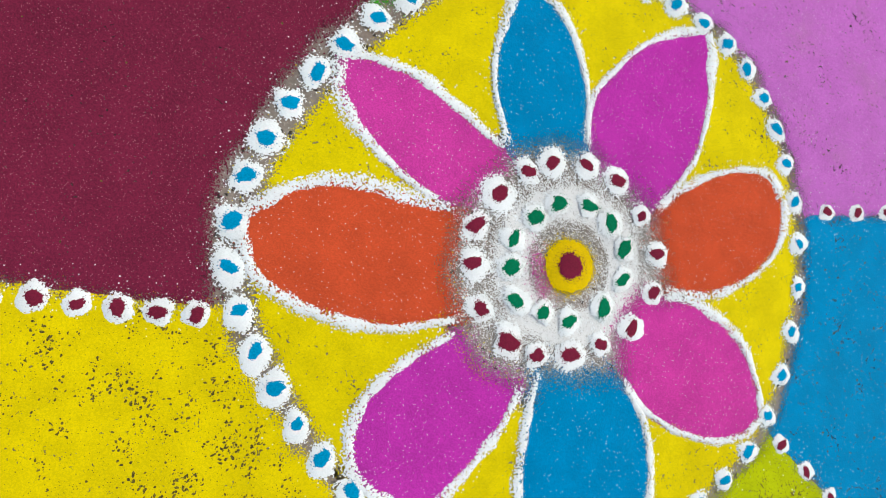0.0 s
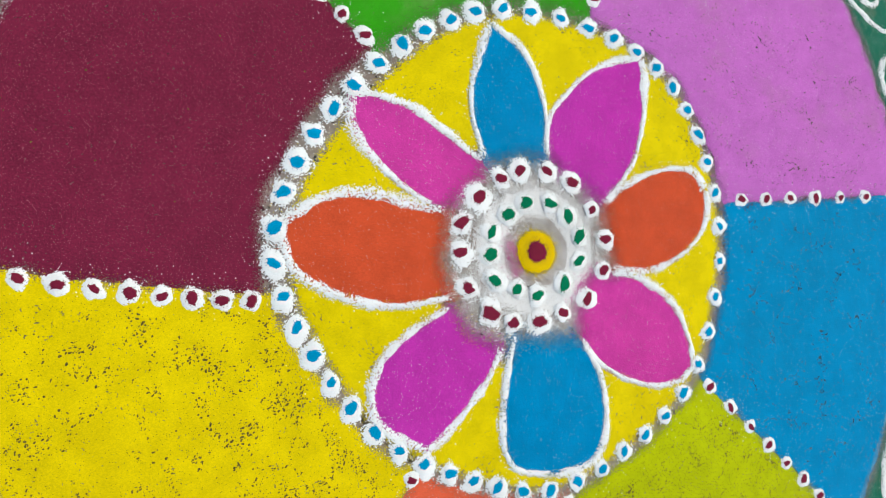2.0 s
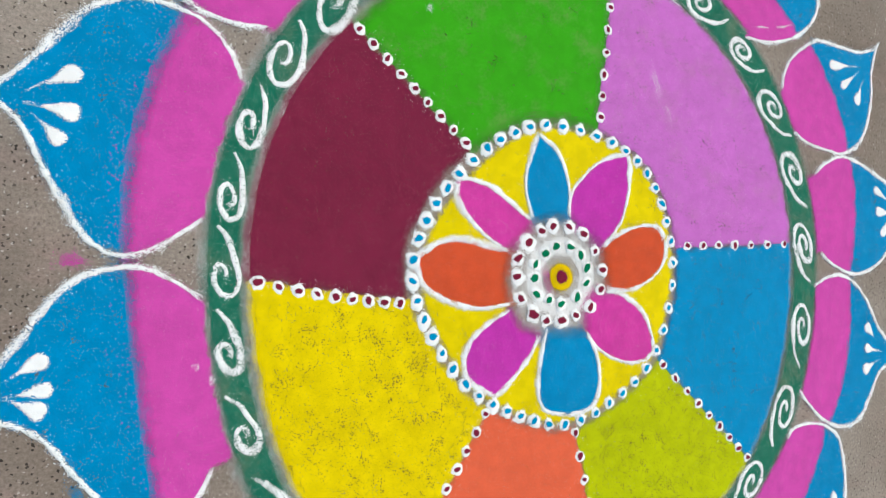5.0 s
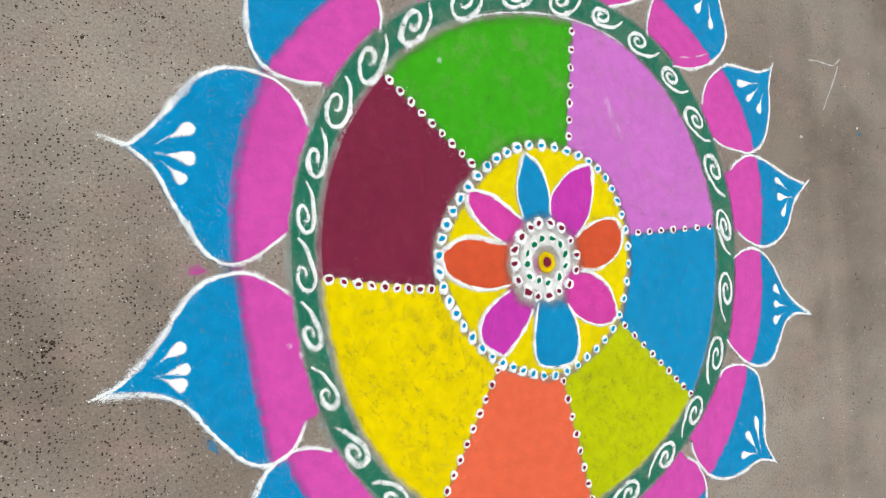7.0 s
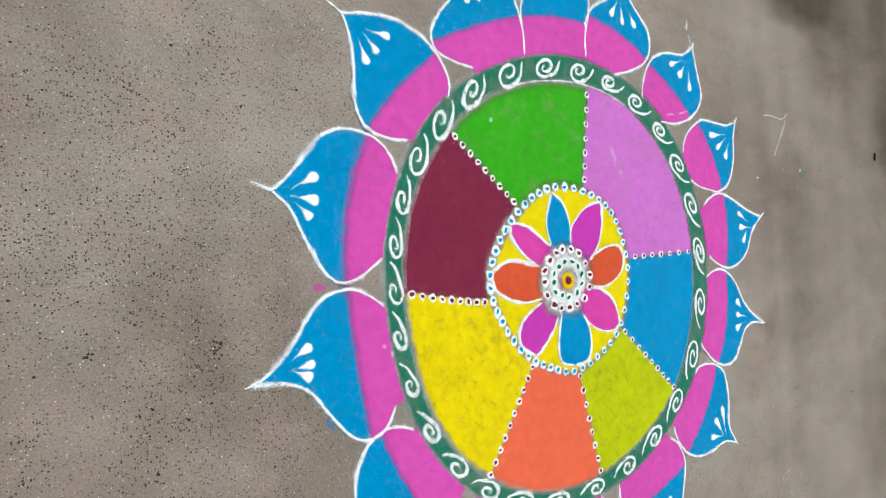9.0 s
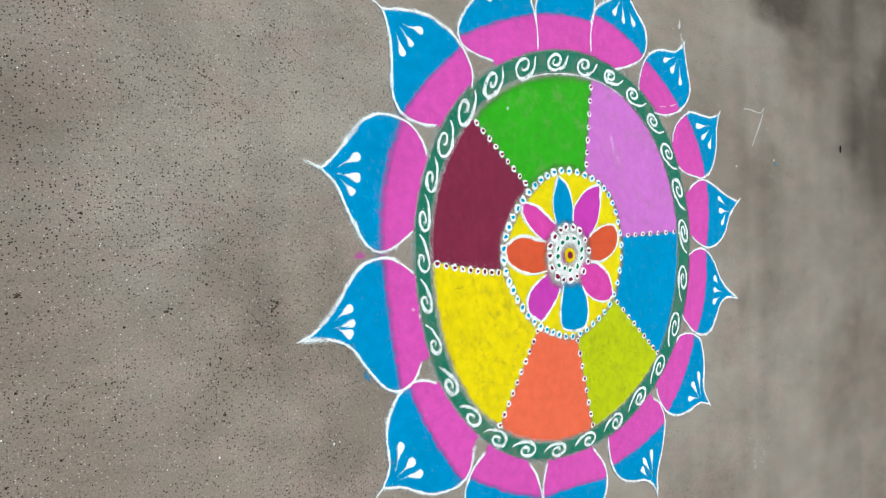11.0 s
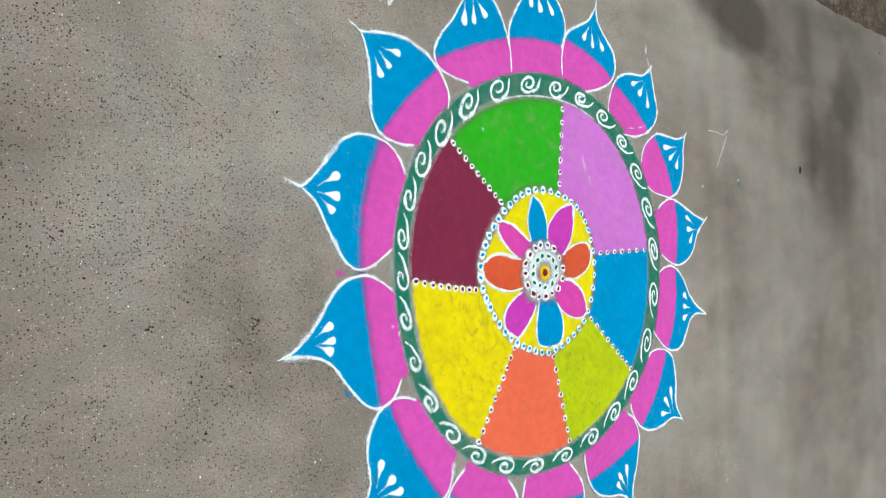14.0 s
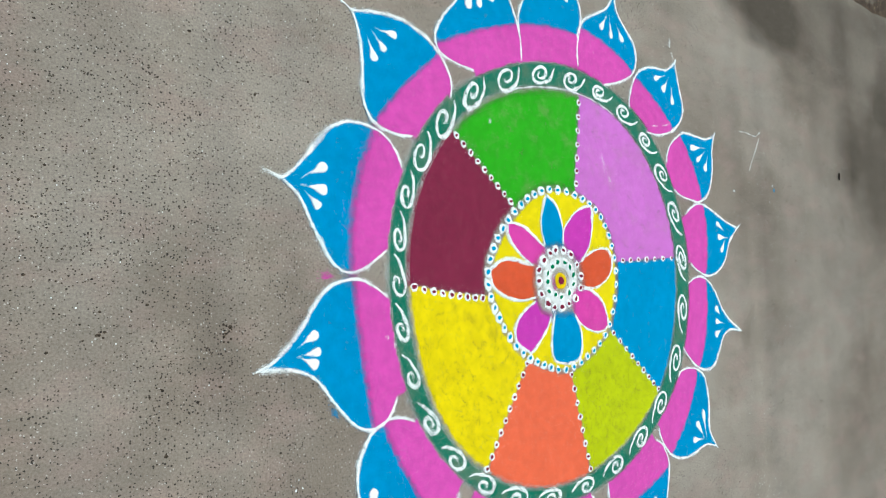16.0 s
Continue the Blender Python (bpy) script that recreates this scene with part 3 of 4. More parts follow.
# ------------------------------------------------------------------ the eight petals of the flower
def flower_petal(material, word, left, right, foot, fat=1.0):
    """A petal from the control points (radius, angle) of its two drawn sides, foot to tip, and the radii at which the colour ends at its foot."""
    tip = left[-1][1]
    ob = thing("flower_petal", deg(0.15, tip), "%s powder petal with a white outline" % word, "petal", "petals of the flower")
    at, k = ob.location, tip / 40
    side_l, side_r = curve([deg(*p) for p in left], 10), curve([deg(*p) for p in right], 10)
    a0, a1 = left[0][1], right[0][1]
    inner = []
    for i in range(1, 14):
        u = i / 14
        r = foot[0] * (1 - u) * (1 - 2 * u) + 4 * foot[1] * u * (1 - u) + foot[2] * u * (2 * u - 1)
        inner.append(deg(r + 0.002 * math.sin(u * 9 + k), a0 + (a1 - a0) * u))
    outline = side_r + side_l[::-1][1:] + inner
    # the colour thins out towards the heart, and ends sharply under the white lines
    link_sheet("fill", heap(outline, 0.0012, 0.005, k, 0.0008, 0.0025, rim=lambda x, y: 0.005 + 0.008 * min(1.0, max(0.0, (0.112 - math.hypot(x, y)) / 0.014))), material, at, ob, word + " powder")
    for j, side in enumerate((side_l, side_r)):
        body = lambda u: fat * (0.0024 + 0.0010 * max(0.0, u - 0.7) * 3.3 + 0.0005 * math.sin(u * (7 - 2 * j) + k + 2 * j))
        link_sheet("outline", trail(side, body, seed=k + 20 * j, uneven=0.45, loose=0.5), WHITE, at, ob, "white powder line")
    stray("stray_powder", inner, 900, 0.0065, 0.0006, 0.00050, material, at, ob, k + 0.4)
    stray("stray_powder", side_l + side_r, 420, 0.0042, 0.0010, 0.00065, WHITE, at, ob, k + 0.9, "white powder grains")


flower_petal(SKY, "blue", ((0.096, 121.4), (0.113, 117.9), (0.138, 115.8), (0.163, 111.5), (0.188, 105.7), (0.217, 100.5)),
             ((0.091, 80.5), (0.111, 81.7), (0.137, 83.7), (0.167, 87.9), (0.191, 92.4), (0.217, 100.5)), (0.099, 0.092, 0.092))
flower_petal(PURPLE, "purple", ((0.093, 80.8), (0.112, 81.6), (0.133, 80.6), (0.171, 72.6), (0.203, 65.2), (0.231, 57.0)),
             ((0.088, 31.5), (0.121, 35.3), (0.153, 40.2), (0.188, 47.6), (0.213, 52.8), (0.231, 57.0)), (0.091, 0.083, 0.086))
flower_petal(VERMILION, "orange", ((0.088, 31.5), (0.117, 32.5), (0.152, 30.4), (0.184, 26.8), (0.203, 22.6), (0.208, 16.9)),
             ((0.085, -12.9), (0.122, -9.5), (0.156, -3.7), (0.186, 3.7), (0.202, 10.0), (0.208, 16.9)), (0.088, 0.083, 0.089), 1.08)
flower_petal(MAGENTA, "magenta", ((0.081, -15.1), (0.108, -12.9), (0.144, -16.5), (0.171, -21.9), (0.193, -28.4), (0.208, -33.8)),
             ((0.094, -62.1), (0.128, -58.4), (0.162, -51.5), (0.188, -45.0), (0.204, -38.8), (0.208, -33.8)), (0.070, 0.062, 0.090))
flower_petal(SKY, "blue", ((0.096, -62.1), (0.129, -61.2), (0.162, -64.9), (0.190, -70.0), (0.205, -76.2), (0.206, -86.9)),
             ((0.080, -108.2), (0.113, -107.0), (0.151, -105.3), (0.183, -102.0), (0.198, -97.3), (0.206, -86.9)), (0.092, 0.082, 0.087), 1.15)
flower_petal(PURPLE, "purple", ((0.094, -113.8), (0.126, -115.3), (0.159, -118.5), (0.185, -120.9), (0.203, -123.1)),
             ((0.101, -151.7), (0.134, -151.5), (0.171, -149.4), (0.196, -144.8), (0.211, -138.1), (0.209, -131.1), (0.203, -123.1)), (0.096, 0.101, 0.101), 1.2)
flower_petal(VERMILION, "orange", ((0.092, 204.3), (0.134, 199.7), (0.170, 194.0), (0.201, 188.3), (0.222, 183.4), (0.238, 174.5)),
             ((0.095, 156.4), (0.122, 159.9), (0.157, 161.4), (0.188, 164.0), (0.213, 168.6), (0.238, 174.5)), (0.097, 0.095, 0.095), 1.15)
flower_petal(MAGENTA, "magenta", ((0.109, 157.9), (0.146, 154.8), (0.184, 150.6), (0.205, 147.2), (0.215, 143.9), (0.221, 141.5)),
             ((0.097, 121.9), (0.132, 127.9), (0.163, 131.0), (0.189, 134.8), (0.205, 137.8), (0.221, 141.5)), (0.102, 0.091, 0.096), 1.1)

# ------------------------------------------------------------------ swirls on the green border
for k in range(28):
    a0 = -2 * math.pi * k / 28
    a = a0 + waves(a0, BORDER_TURN)
    c = polar(border_r(a), a)
    out, along = polar(1, a), Vector((math.sin(a), -math.cos(a)))
    rnd = random.Random(k + 50)
    size = 0.0228 * (1.02 + 0.06 * math.cos(a - 0.6) - 0.24 * max(0.0, -math.cos(a)) ** 2) * rnd.uniform(0.90, 1.06) * (1 + 0.26 * max(0.0, math.cos(a - 2.25)) ** 12)
    long = 1.50 - 0.06 * math.sin(a) - 0.20 * math.cos(a) + 0.35 * max(0.0, math.cos(a - 2.7)) ** 2 + 0.80 * max(0.0, math.cos(a + 0.15)) ** 4 + rnd.uniform(-0.07, 0.07)
    lean, turns, heart_r = rnd.uniform(-0.3, 0.3), 530 + 85 * math.cos(a) + rnd.uniform(-50, 50), rnd.uniform(0.10, 0.2)
    pts = []
    for i in range(40):
        u = i / 39
        phi = radians(270 - turns * (1 - u)) + lean * (1 - u)
        r = size * (heart_r + (1 - heart_r) * u ** 1.15) * (1 + 0.24 * noise.noise(Vector((u * 4, k * 3.1, 0))))
        pts.append((r * math.cos(phi) * long, r * math.sin(phi)))
    # the tail goes on round the inner side of the loop and ends ahead of it
    ahead = (0.058 + 0.006 * math.cos(2 * a) + 0.006 * math.cos(a)) * rnd.uniform(0.92, 1.06)
    rise = 0.004 + 0.004 * math.sin(a) + 0.011 * max(0.0, math.sin(a)) + rnd.uniform(-0.003, 0.003)
    pts += [(ahead * 0.42, -size * 0.86), (ahead * 0.74, -size * 0.55 + rise * 0.25), (ahead, rise)]
    tilt = 0.14 + 0.30 * max(0.0, math.sin(a - 0.2))
    pts = [(x * math.cos(w) - y * math.sin(w), x * math.sin(w) + y * math.cos(w)) for (x, y), w in zip(pts, [tilt] * 40 + [tilt * 0.7, tilt * 0.3, 0.0])]
    path = curve([c + along * (x + 0.1 * size) + out * y for x, y in pts], 3)
    ob = link_sheet("powder_swirl", trail(path, lambda u: (0.0034 + 0.0003 * math.cos(a - 0.4) + 0.0002 * max(0.0, math.cos(a - 2.2)) ** 4) * (0.82 + 0.18 * min(1, u * 3)) * (1 - 0.45 * max(0, u - 0.8) * 5), 0.0025, k, 0.45, 0.97, 0.5), WHITE, (c.x, c.y))
    tagged(ob, "white powder spiral with a curved tail", "swirl", "swirls on the border")
    stray("stray_powder", path, 90, 0.0045, 0.0014, 0.0007, WHITE, (c.x, c.y), ob, k + 0.6, "white powder grains")

# ------------------------------------------------------------------ the fifteen outer petals
def teardrop(head, tail, half):
    """The outline of one stroke: round at its head, drawn out to a point."""
    d = tail - head
    out = Vector((-d.y, d.x)).normalized()
    side = [(-0.10, 0.0), (-0.07, 0.55), (0.04, 0.92), (0.20, 1.0), (0.42, 0.78), (0.70, 0.40), (1.0, 0.10)]
    return curve([head + d * u + out * (half * v) for u, v in side] + [head + d * u - out * (half * v) for u, v in reversed(side[1:])], 4, True)


def lotus_petal(left, right, split, drops, spike, seed, fat=0.0075, soft=0.004, loose=0.5, spilt=60):
    """A pointed petal from the control points (radius, angle) of its two drawn sides, foot to tip; split: the radius at which
    pink turns to blue, on the left, in the middle and on the right; drops: heads and ends of the three strokes; spike: length and lean of the point."""
    rt, tip = left[-1]
    ob = thing("lotus_petal", deg(0.65, tip), "pointed blue and pink powder petal with white outline", "petal", "petals round the wheel")
    at = ob.location
    side_l, side_r = curve([deg(*p) for p in left], 10), curve([deg(*p) for p in right], 10)
    wide_l, wide_r = max(a for _, a in left), min(a for _, a in right)

    def meet(p):
        a = math.degrees(math.atan2(p[1], p[0]))
        a += 360 * round((tip - a) / 360)
        u = min(1.2, max(-0.2, (wide_l - a) / (wide_l - wide_r)))
        return split[0] * (1 - u) * (1 - 2 * u) + 4 * split[1] * u * (1 - u) + split[2] * u * (2 * u - 1)

    def cut(line, keep_out):
        return [p for p in line if (p.length > meet(p)) == keep_out]

    def across(start, end, shift):
        a, b = math.atan2(start.y, start.x), math.atan2(end.y, end.x)
        b = a + (b - a + math.pi) % (2 * math.pi) - math.pi
        return [polar(meet(polar(1, t)) + shift, t) for t in (a + (b - a) * i / 16 for i in range(1, 16))]

    lo_r, hi_r, lo_l, hi_l = cut(side_r, False), cut(side_r, True), cut(side_l, False), cut(side_l, True)
    foot_l, foot_r = left[0][1], right[0][1]
    base_arc = [polar(border_out(t) + 0.002, t) for t in (radians(foot_l + (foot_r - foot_l) * i / 12) for i in range(13))]
    pink = lo_r + across(lo_r[-1], lo_l[-1], -0.001) + lo_l[::-1] + base_arc
    blue = hi_r + hi_l[::-1][1:] + across(hi_l[0], hi_r[0], -0.022)

    def blend(x, y):
        near = abs(math.hypot(x, y) - meet((x, y)))
        return 0.0045 + soft * max(0.0, 1 - max(0.0, near - 0.012) / 0.02)

    link_sheet("inner_fill", heap(pink, 0.0018, 0.006, seed, 0.0015, rim=blend), PINK, at, ob, "pink powder")
    link_sheet("outer_fill", heap(blue, 0.0006, 0.006, seed + 30, 0.0015, rim=blend), AZURE, at, ob, "blue powder")
    point = deg(rt + spike[0], tip + spike[1])
    link_sheet("outline", trail(side_l, 0.0027, 0.0023, seed + 60, 0.4, 0.97, loose), WHITE, at, ob, "white powder line")
    link_sheet("outline", trail(side_r + [point], lambda u: 0.0027 - 0.0007 * max(0, u - 0.8) * 5, 0.0023, seed + 80, 0.4, 0.97, loose), WHITE, at, ob, "white powder line")
    stray("stray_powder", side_l + side_r, int(350 + 400 * loose), 0.0055, 0.0013, 0.0006, WHITE, at, ob, seed + 0.7, "white powder grains")
    stray("stray_powder", across(lo_r[-1], lo_l[-1], 0.006), spilt, 0.0095, 0.0019, 0.0008, PINK, at, ob, seed + 0.2, "pink powder grains")
    for j in range(0, len(drops), 2):
        head, end = deg(*drops[j]), deg(*drops[j + 1])
        half = 1.15 * fat * (1 + 0.12 * math.sin(seed * 3.1 + j))
        link_sheet("drop", heap(teardrop(head, head.lerp(end, 0.80), half), 0.0024, 0.0024, seed + j, 0.0009, 0.0016), WHITE, at, ob, "white powder stroke")
        wisp = [head.lerp(end, 0.45), head.lerp(end, 0.8), head.lerp(end, 1.35) + deg(0.002, 70 * j)]
        link_sheet("drop_tail", trail(curve(wisp, 6), lambda u: 0.0026 - 0.0012 * u, 0.0012, seed + j + 7, 0.5, lambda u: 0.62 - 0.34 * u, 0.6), WHITE, at, ob, "thin white powder trail")
    return ob


lotus_petal(((0.535, 144.4), (0.569, 146.8), (0.615, 148.3), (0.651, 147.5), (0.684, 144.9), (0.709, 141.9), (0.744, 138.9), (0.775, 137.2), (0.803, 136.2)),
            ((0.525, 129.0), (0.558, 126.0), (0.607, 125.2), (0.644, 125.6), (0.681, 126.9), (0.726, 129.2), (0.764, 132.4), (0.803, 136.2)), (0.625, 0.620, 0.619),
            ((0.706, 132.2), (0.739, 134.3), (0.699, 135.9), (0.735, 135.6), (0.701, 138.8), (0.736, 137.3)), (0.038, 0.6), 1, loose=1.0)
lotus_petal(((0.513, 172.3), (0.565, 176.9), (0.601, 177.9), (0.631, 176.8), (0.649, 175.0), (0.686, 170.7), (0.722, 166.8), (0.764, 165.0)),
            ((0.525, 152.9), (0.546, 150.9), (0.576, 149.4), (0.611, 149.1), (0.648, 150.1), (0.680, 151.7), (0.701, 153.8), (0.715, 156.3), (0.738, 161.8), (0.764, 165.0)), (0.594, 0.609, 0.620),
            ((0.686, 160.5), (0.719, 163.2), (0.672, 164.3), (0.713, 164.8), (0.678, 167.4), (0.707, 165.9)), (0.044, -0.4), 2, 0.0085, 0.010, 1.0, 300)
lotus_petal(((0.544, 204.9), (0.577, 207.4), (0.614, 207.8), (0.641, 206.4), (0.659, 203.9), (0.677, 199.6), (0.692, 195.9), (0.712, 193.7), (0.748, 192.1), (0.804, 191.0)),
            ((0.509, 183.5), (0.534, 181.3), (0.572, 179.4), (0.602, 179.3), (0.635, 180.1), (0.668, 182.4), (0.715, 187.1), (0.769, 190.3), (0.804, 191.0)), (0.624, 0.591, 0.594),
            ((0.679, 187.9), (0.712, 189.0), (0.679, 190.7), (0.716, 190.7), (0.690, 192.8), (0.717, 191.1)), (0.012, 0.2), 3, 0.0085, 0.007, 0.8, 150)
lotus_petal(((0.564, 232.3), (0.601, 234.0), (0.635, 234.5), (0.665, 233.4), (0.695, 230.8), (0.722, 227.4), (0.747, 222.3), (0.780, 219.2)),
            ((0.534, 212.2), (0.561, 209.1), (0.598, 207.7), (0.638, 208.2), (0.678, 210.3), (0.706, 213.0), (0.738, 217.5), (0.780, 219.2)), (0.651, 0.620, 0.600),
            ((0.687, 216.2), (0.724, 218.4), (0.687, 220.6), (0.729, 220.2), (0.695, 223.9), (0.728, 221.4)), (0.050, 0.3), 4, 0.0085, 0.005, 0.9, 120)
lotus_petal(((0.551, 252.4), (0.578, 255.7), (0.613, 258.0), (0.645, 259.0), (0.700, 256.5), (0.745, 250.5), (0.775, 246.0)),
            ((0.563, 236.7), (0.601, 235.4), (0.639, 235.3), (0.675, 236.1), (0.720, 239.5), (0.750, 243.5), (0.775, 246.0)), (0.636, 0.631, 0.634),
            ((0.695, 241.5), (0.735, 244.5), (0.690, 246.0), (0.732, 246.0), (0.695, 250.5), (0.735, 247.5)), (0.014, 0.5), 5)
lotus_petal(((0.537, 277.9), (0.587, 281.2), (0.634, 282.1), (0.680, 280.7), (0.730, 276.5), (0.775, 271.0)),
            ((0.545, 259.6), (0.585, 259.0), (0.629, 259.3), (0.690, 261.5), (0.740, 266.5), (0.775, 271.0)), (0.642, 0.624, 0.637),
            ((0.695, 266.5), (0.735, 269.5), (0.690, 271.0), (0.732, 271.0), (0.695, 275.5), (0.735, 272.5)), (0.014, -0.5), 6)
lotus_petal(((0.556, 308.4), (0.585, 309.6), (0.608, 309.5), (0.652, 308.2), (0.706, 303.4), (0.755, 298.7), (0.812, 296.4)),
            ((0.535, 285.3), (0.577, 284.6), (0.633, 285.0), (0.678, 287.3), (0.711, 290.9), (0.736, 294.3), (0.774, 296.2), (0.812, 296.4)), (0.659, 0.635, 0.620),
            ((0.696, 294.4), (0.730, 295.2), (0.677, 296.0), (0.735, 296.8), (0.678, 299.5), (0.727, 297.6)), (0.012, -0.5), 7, 0.0070)
lotus_petal(((0.545, 329.1), (0.553, 331.6), (0.594, 334.2), (0.637, 334.8), (0.671, 333.8), (0.716, 329.2), (0.754, 324.1), (0.812, 322.2)),
            ((0.547, 312.1), (0.568, 310.8), (0.605, 310.2), (0.648, 310.7), (0.689, 312.8), (0.728, 316.4), (0.762, 320.4), (0.812, 322.2)), (0.626, 0.639, 0.641),
            ((0.700, 326.2), (0.744, 322.6), (0.689, 322.7), (0.736, 321.6), (0.702, 318.6), (0.738, 320.7)), (0.012, 0.0), 8, 0.0072)
lotus_petal(((0.541, 358.5), (0.573, 360.1), (0.616, 360.5), (0.653, 359.1), (0.686, 356.5), (0.720, 352.8), (0.764, 350.4), (0.830, 348.6)),
            ((0.537, 338.5), (0.576, 336.6), (0.625, 335.6), (0.670, 336.2), (0.706, 338.5), (0.722, 342.4), (0.736, 346.0), (0.772, 348.1), (0.830, 348.6)), (0.635, 0.643, 0.634),
            ((0.686, 352.7), (0.712, 351.0), (0.689, 349.2), (0.727, 349.2), (0.694, 345.8), (0.724, 347.6)), (0.010, 0.0), 9, 0.0080)
lotus_petal(((0.577, 19.1), (0.614, 20.1), (0.661, 20.1), (0.701, 18.3), (0.741, 15.7), (0.791, 12.9), (0.847, 11.0)),
            ((0.563, 5.0), (0.586, 3.0), (0.624, 1.3), (0.660, 0.8), (0.708, 1.9), (0.752, 4.4), (0.789, 8.4), (0.847, 11.0)), (0.685, 0.668, 0.637),
            ((0.734, 13.5), (0.765, 11.4), (0.729, 10.2), (0.773, 9.5), (0.736, 6.6), (0.762, 8.9)), (0.022, 0.6), 10, 0.0072)
lotus_petal(((0.576, 35.5), (0.596, 37.4), (0.630, 38.7), (0.675, 38.6), (0.715, 37.8), (0.763, 34.7), (0.805, 32.5), (0.853, 31.6)),
            ((0.562, 28.0), (0.585, 24.9), (0.626, 22.3), (0.663, 20.6), (0.709, 20.7), (0.749, 22.6), (0.788, 26.0), (0.816, 29.4), (0.853, 31.6)), (0.691, 0.693, 0.685),
            ((0.718, 33.6), (0.768, 31.6), (0.723, 30.0), (0.768, 30.2), (0.744, 26.7), (0.776, 28.5)), (0.016, 0.5), 11, 0.0078)
lotus_petal(((0.567, 57.0), (0.592, 58.4), (0.639, 59.2), (0.685, 58.9), (0.724, 57.1), (0.752, 54.9), (0.790, 51.6), (0.841, 50.3)),
            ((0.565, 47.9), (0.584, 45.7), (0.612, 43.2), (0.668, 40.9), (0.725, 40.7), (0.767, 42.5), (0.798, 46.3), (0.841, 50.3)), (0.667, 0.674, 0.677),
            ((0.726, 53.5), (0.764, 51.5), (0.726, 49.8), (0.768, 49.8), (0.732, 45.4), (0.764, 47.8)), (0.016, 0.2), 12, 0.0076)
lotus_petal(((0.567, 79.7), (0.607, 80.4), (0.657, 80.7), (0.704, 79.1), (0.744, 75.6), (0.782, 72.9), (0.835, 71.5)),
            ((0.563, 69.2), (0.608, 63.9), (0.659, 60.6), (0.705, 60.4), (0.748, 62.7), (0.772, 67.0), (0.796, 70.0), (0.835, 71.5)), (0.678, 0.680, 0.672),
            ((0.713, 73.6), (0.751, 72.7), (0.710, 70.0), (0.752, 71.2), (0.726, 66.4), (0.755, 68.8)), (0.026, 0.3), 13, 0.0076)
lotus_petal(((0.547, 101.0), (0.596, 100.2), (0.649, 99.8), (0.687, 98.2), (0.744, 94.5), (0.785, 91.0), (0.818, 88.6)),
            ((0.567, 79.7), (0.615, 80.6), (0.677, 80.1), (0.718, 80.3), (0.755, 81.7), (0.785, 84.2), (0.818, 88.6)), (0.637, 0.645, 0.654),
            ((0.735, 91.6), (0.776, 90.9), (0.727, 88.4), (0.775, 89.4), (0.732, 84.6), (0.774, 86.8)), (0.016, -0.3), 14)
lotus_petal(((0.550, 118.0), (0.586, 122.4), (0.620, 124.7), (0.652, 124.4), (0.672, 122.7), (0.690, 119.7), (0.708, 115.8), (0.732, 112.8), (0.790, 106.5)),
            ((0.547, 101.0), (0.596, 100.2), (0.652, 100.5), (0.701, 101.5), (0.738, 102.9), (0.790, 106.5)), (0.645, 0.633, 0.639),
            ((0.688, 112.9), (0.738, 110.9), (0.686, 110.0), (0.736, 108.6), (0.696, 106.0), (0.735, 107.3)), (0.014, 0.3), 15, 0.0085)

# ------------------------------------------------------------------ loose powder and small things on the ground
rim = [polar(border_in(radians(a)) - 0.002, radians(a)) for a in range(62, 112, 2)]
tagged(link_sheet("powder_line", trail(rim, lambda u: 0.0010 + 0.0009 * math.sin(u * 3.1), 0.0024, 3.3, 0.6, 0.72, 0.6), WHITE, rim[0]), "thin white powder line along the green border", "powder line")


def smudge(x, y, size, material, label, amount=0.55, stretch=(1.0, 1.0, 0.0), seed=0.0, base=0.0012):
    """A few grains spilt on one spot."""
    sheet = mound(x, y, size, base, base + 0.0008, seed, stretch, 0.3, 0.3)
    sheet.cover = [c * amount for c in sheet.cover]
    return tagged(link_sheet("spilt_powder", sheet, material, (x, y)), label, "powder", "spilt powder", "stuff")


smudge(-0.514, -0.112, 0.009, WHITE, "white powder grains spilt on the petal", 0.36, (1.4, 0.7, 2.2), 1.1)
smudge(-0.498, -0.128, 0.006, WHITE, "white powder grains spilt on the petal", 0.36, (1.0, 1.0, 0.0), 2.1)
smudge(*deg(0.650, 178.6), 0.010, PINK, "pink powder spilt between two petals", 0.52, (1.5, 0.7, 0.1), 5.1, 0.0003)
smudge(*deg(0.683, 201.0), 0.008, AZURE, "blue powder spilt outside the petal", 0.5, (1.7, 0.6, -0.9), 6.1, 0.0003)
smudge(-0.496, 0.640, 0.007, WHITE, "white powder grains spilt on the concrete", 0.6, (1.6, 0.6, 0.9), 9.1, 0.0004)
smudge(0.183, 0.316, 0.011, DUST, "faint white dust on the lilac sector", 0.30, (0.6, 1.7, 0.3), 10.1, 0.0014)
smudge(0.207, 0.268, 0.008, DUST, "faint white dust on the lilac sector", 0.28, (0.6, 1.5, 0.3), 11.1, 0.0014)
smudge(-0.215, 0.374, 0.004, DUST, "faint white dust on the green sector", 0.40, (1.0, 1.4, 0.3), 12.1, 0.0014)
smudge(0.829, 0.281, 0.006, WHITE, "few white grains spilt on the concrete", 0.5, (1.0, 0.8, 0.0), 7.1, 0.0004)
smudge(-0.022, -0.006, 0.013, MAGENTA, "pink powder dust beside the heart of the flower", 0.40, (0.8, 1.3, 0.2), 8.1, 0.0007)
smudge(1.083, 0.301, 0.007, CYAN, "few blue grains spilt on the concrete", 0.62, (1.0, 0.7, 0.4), 3.1, 0.0004)
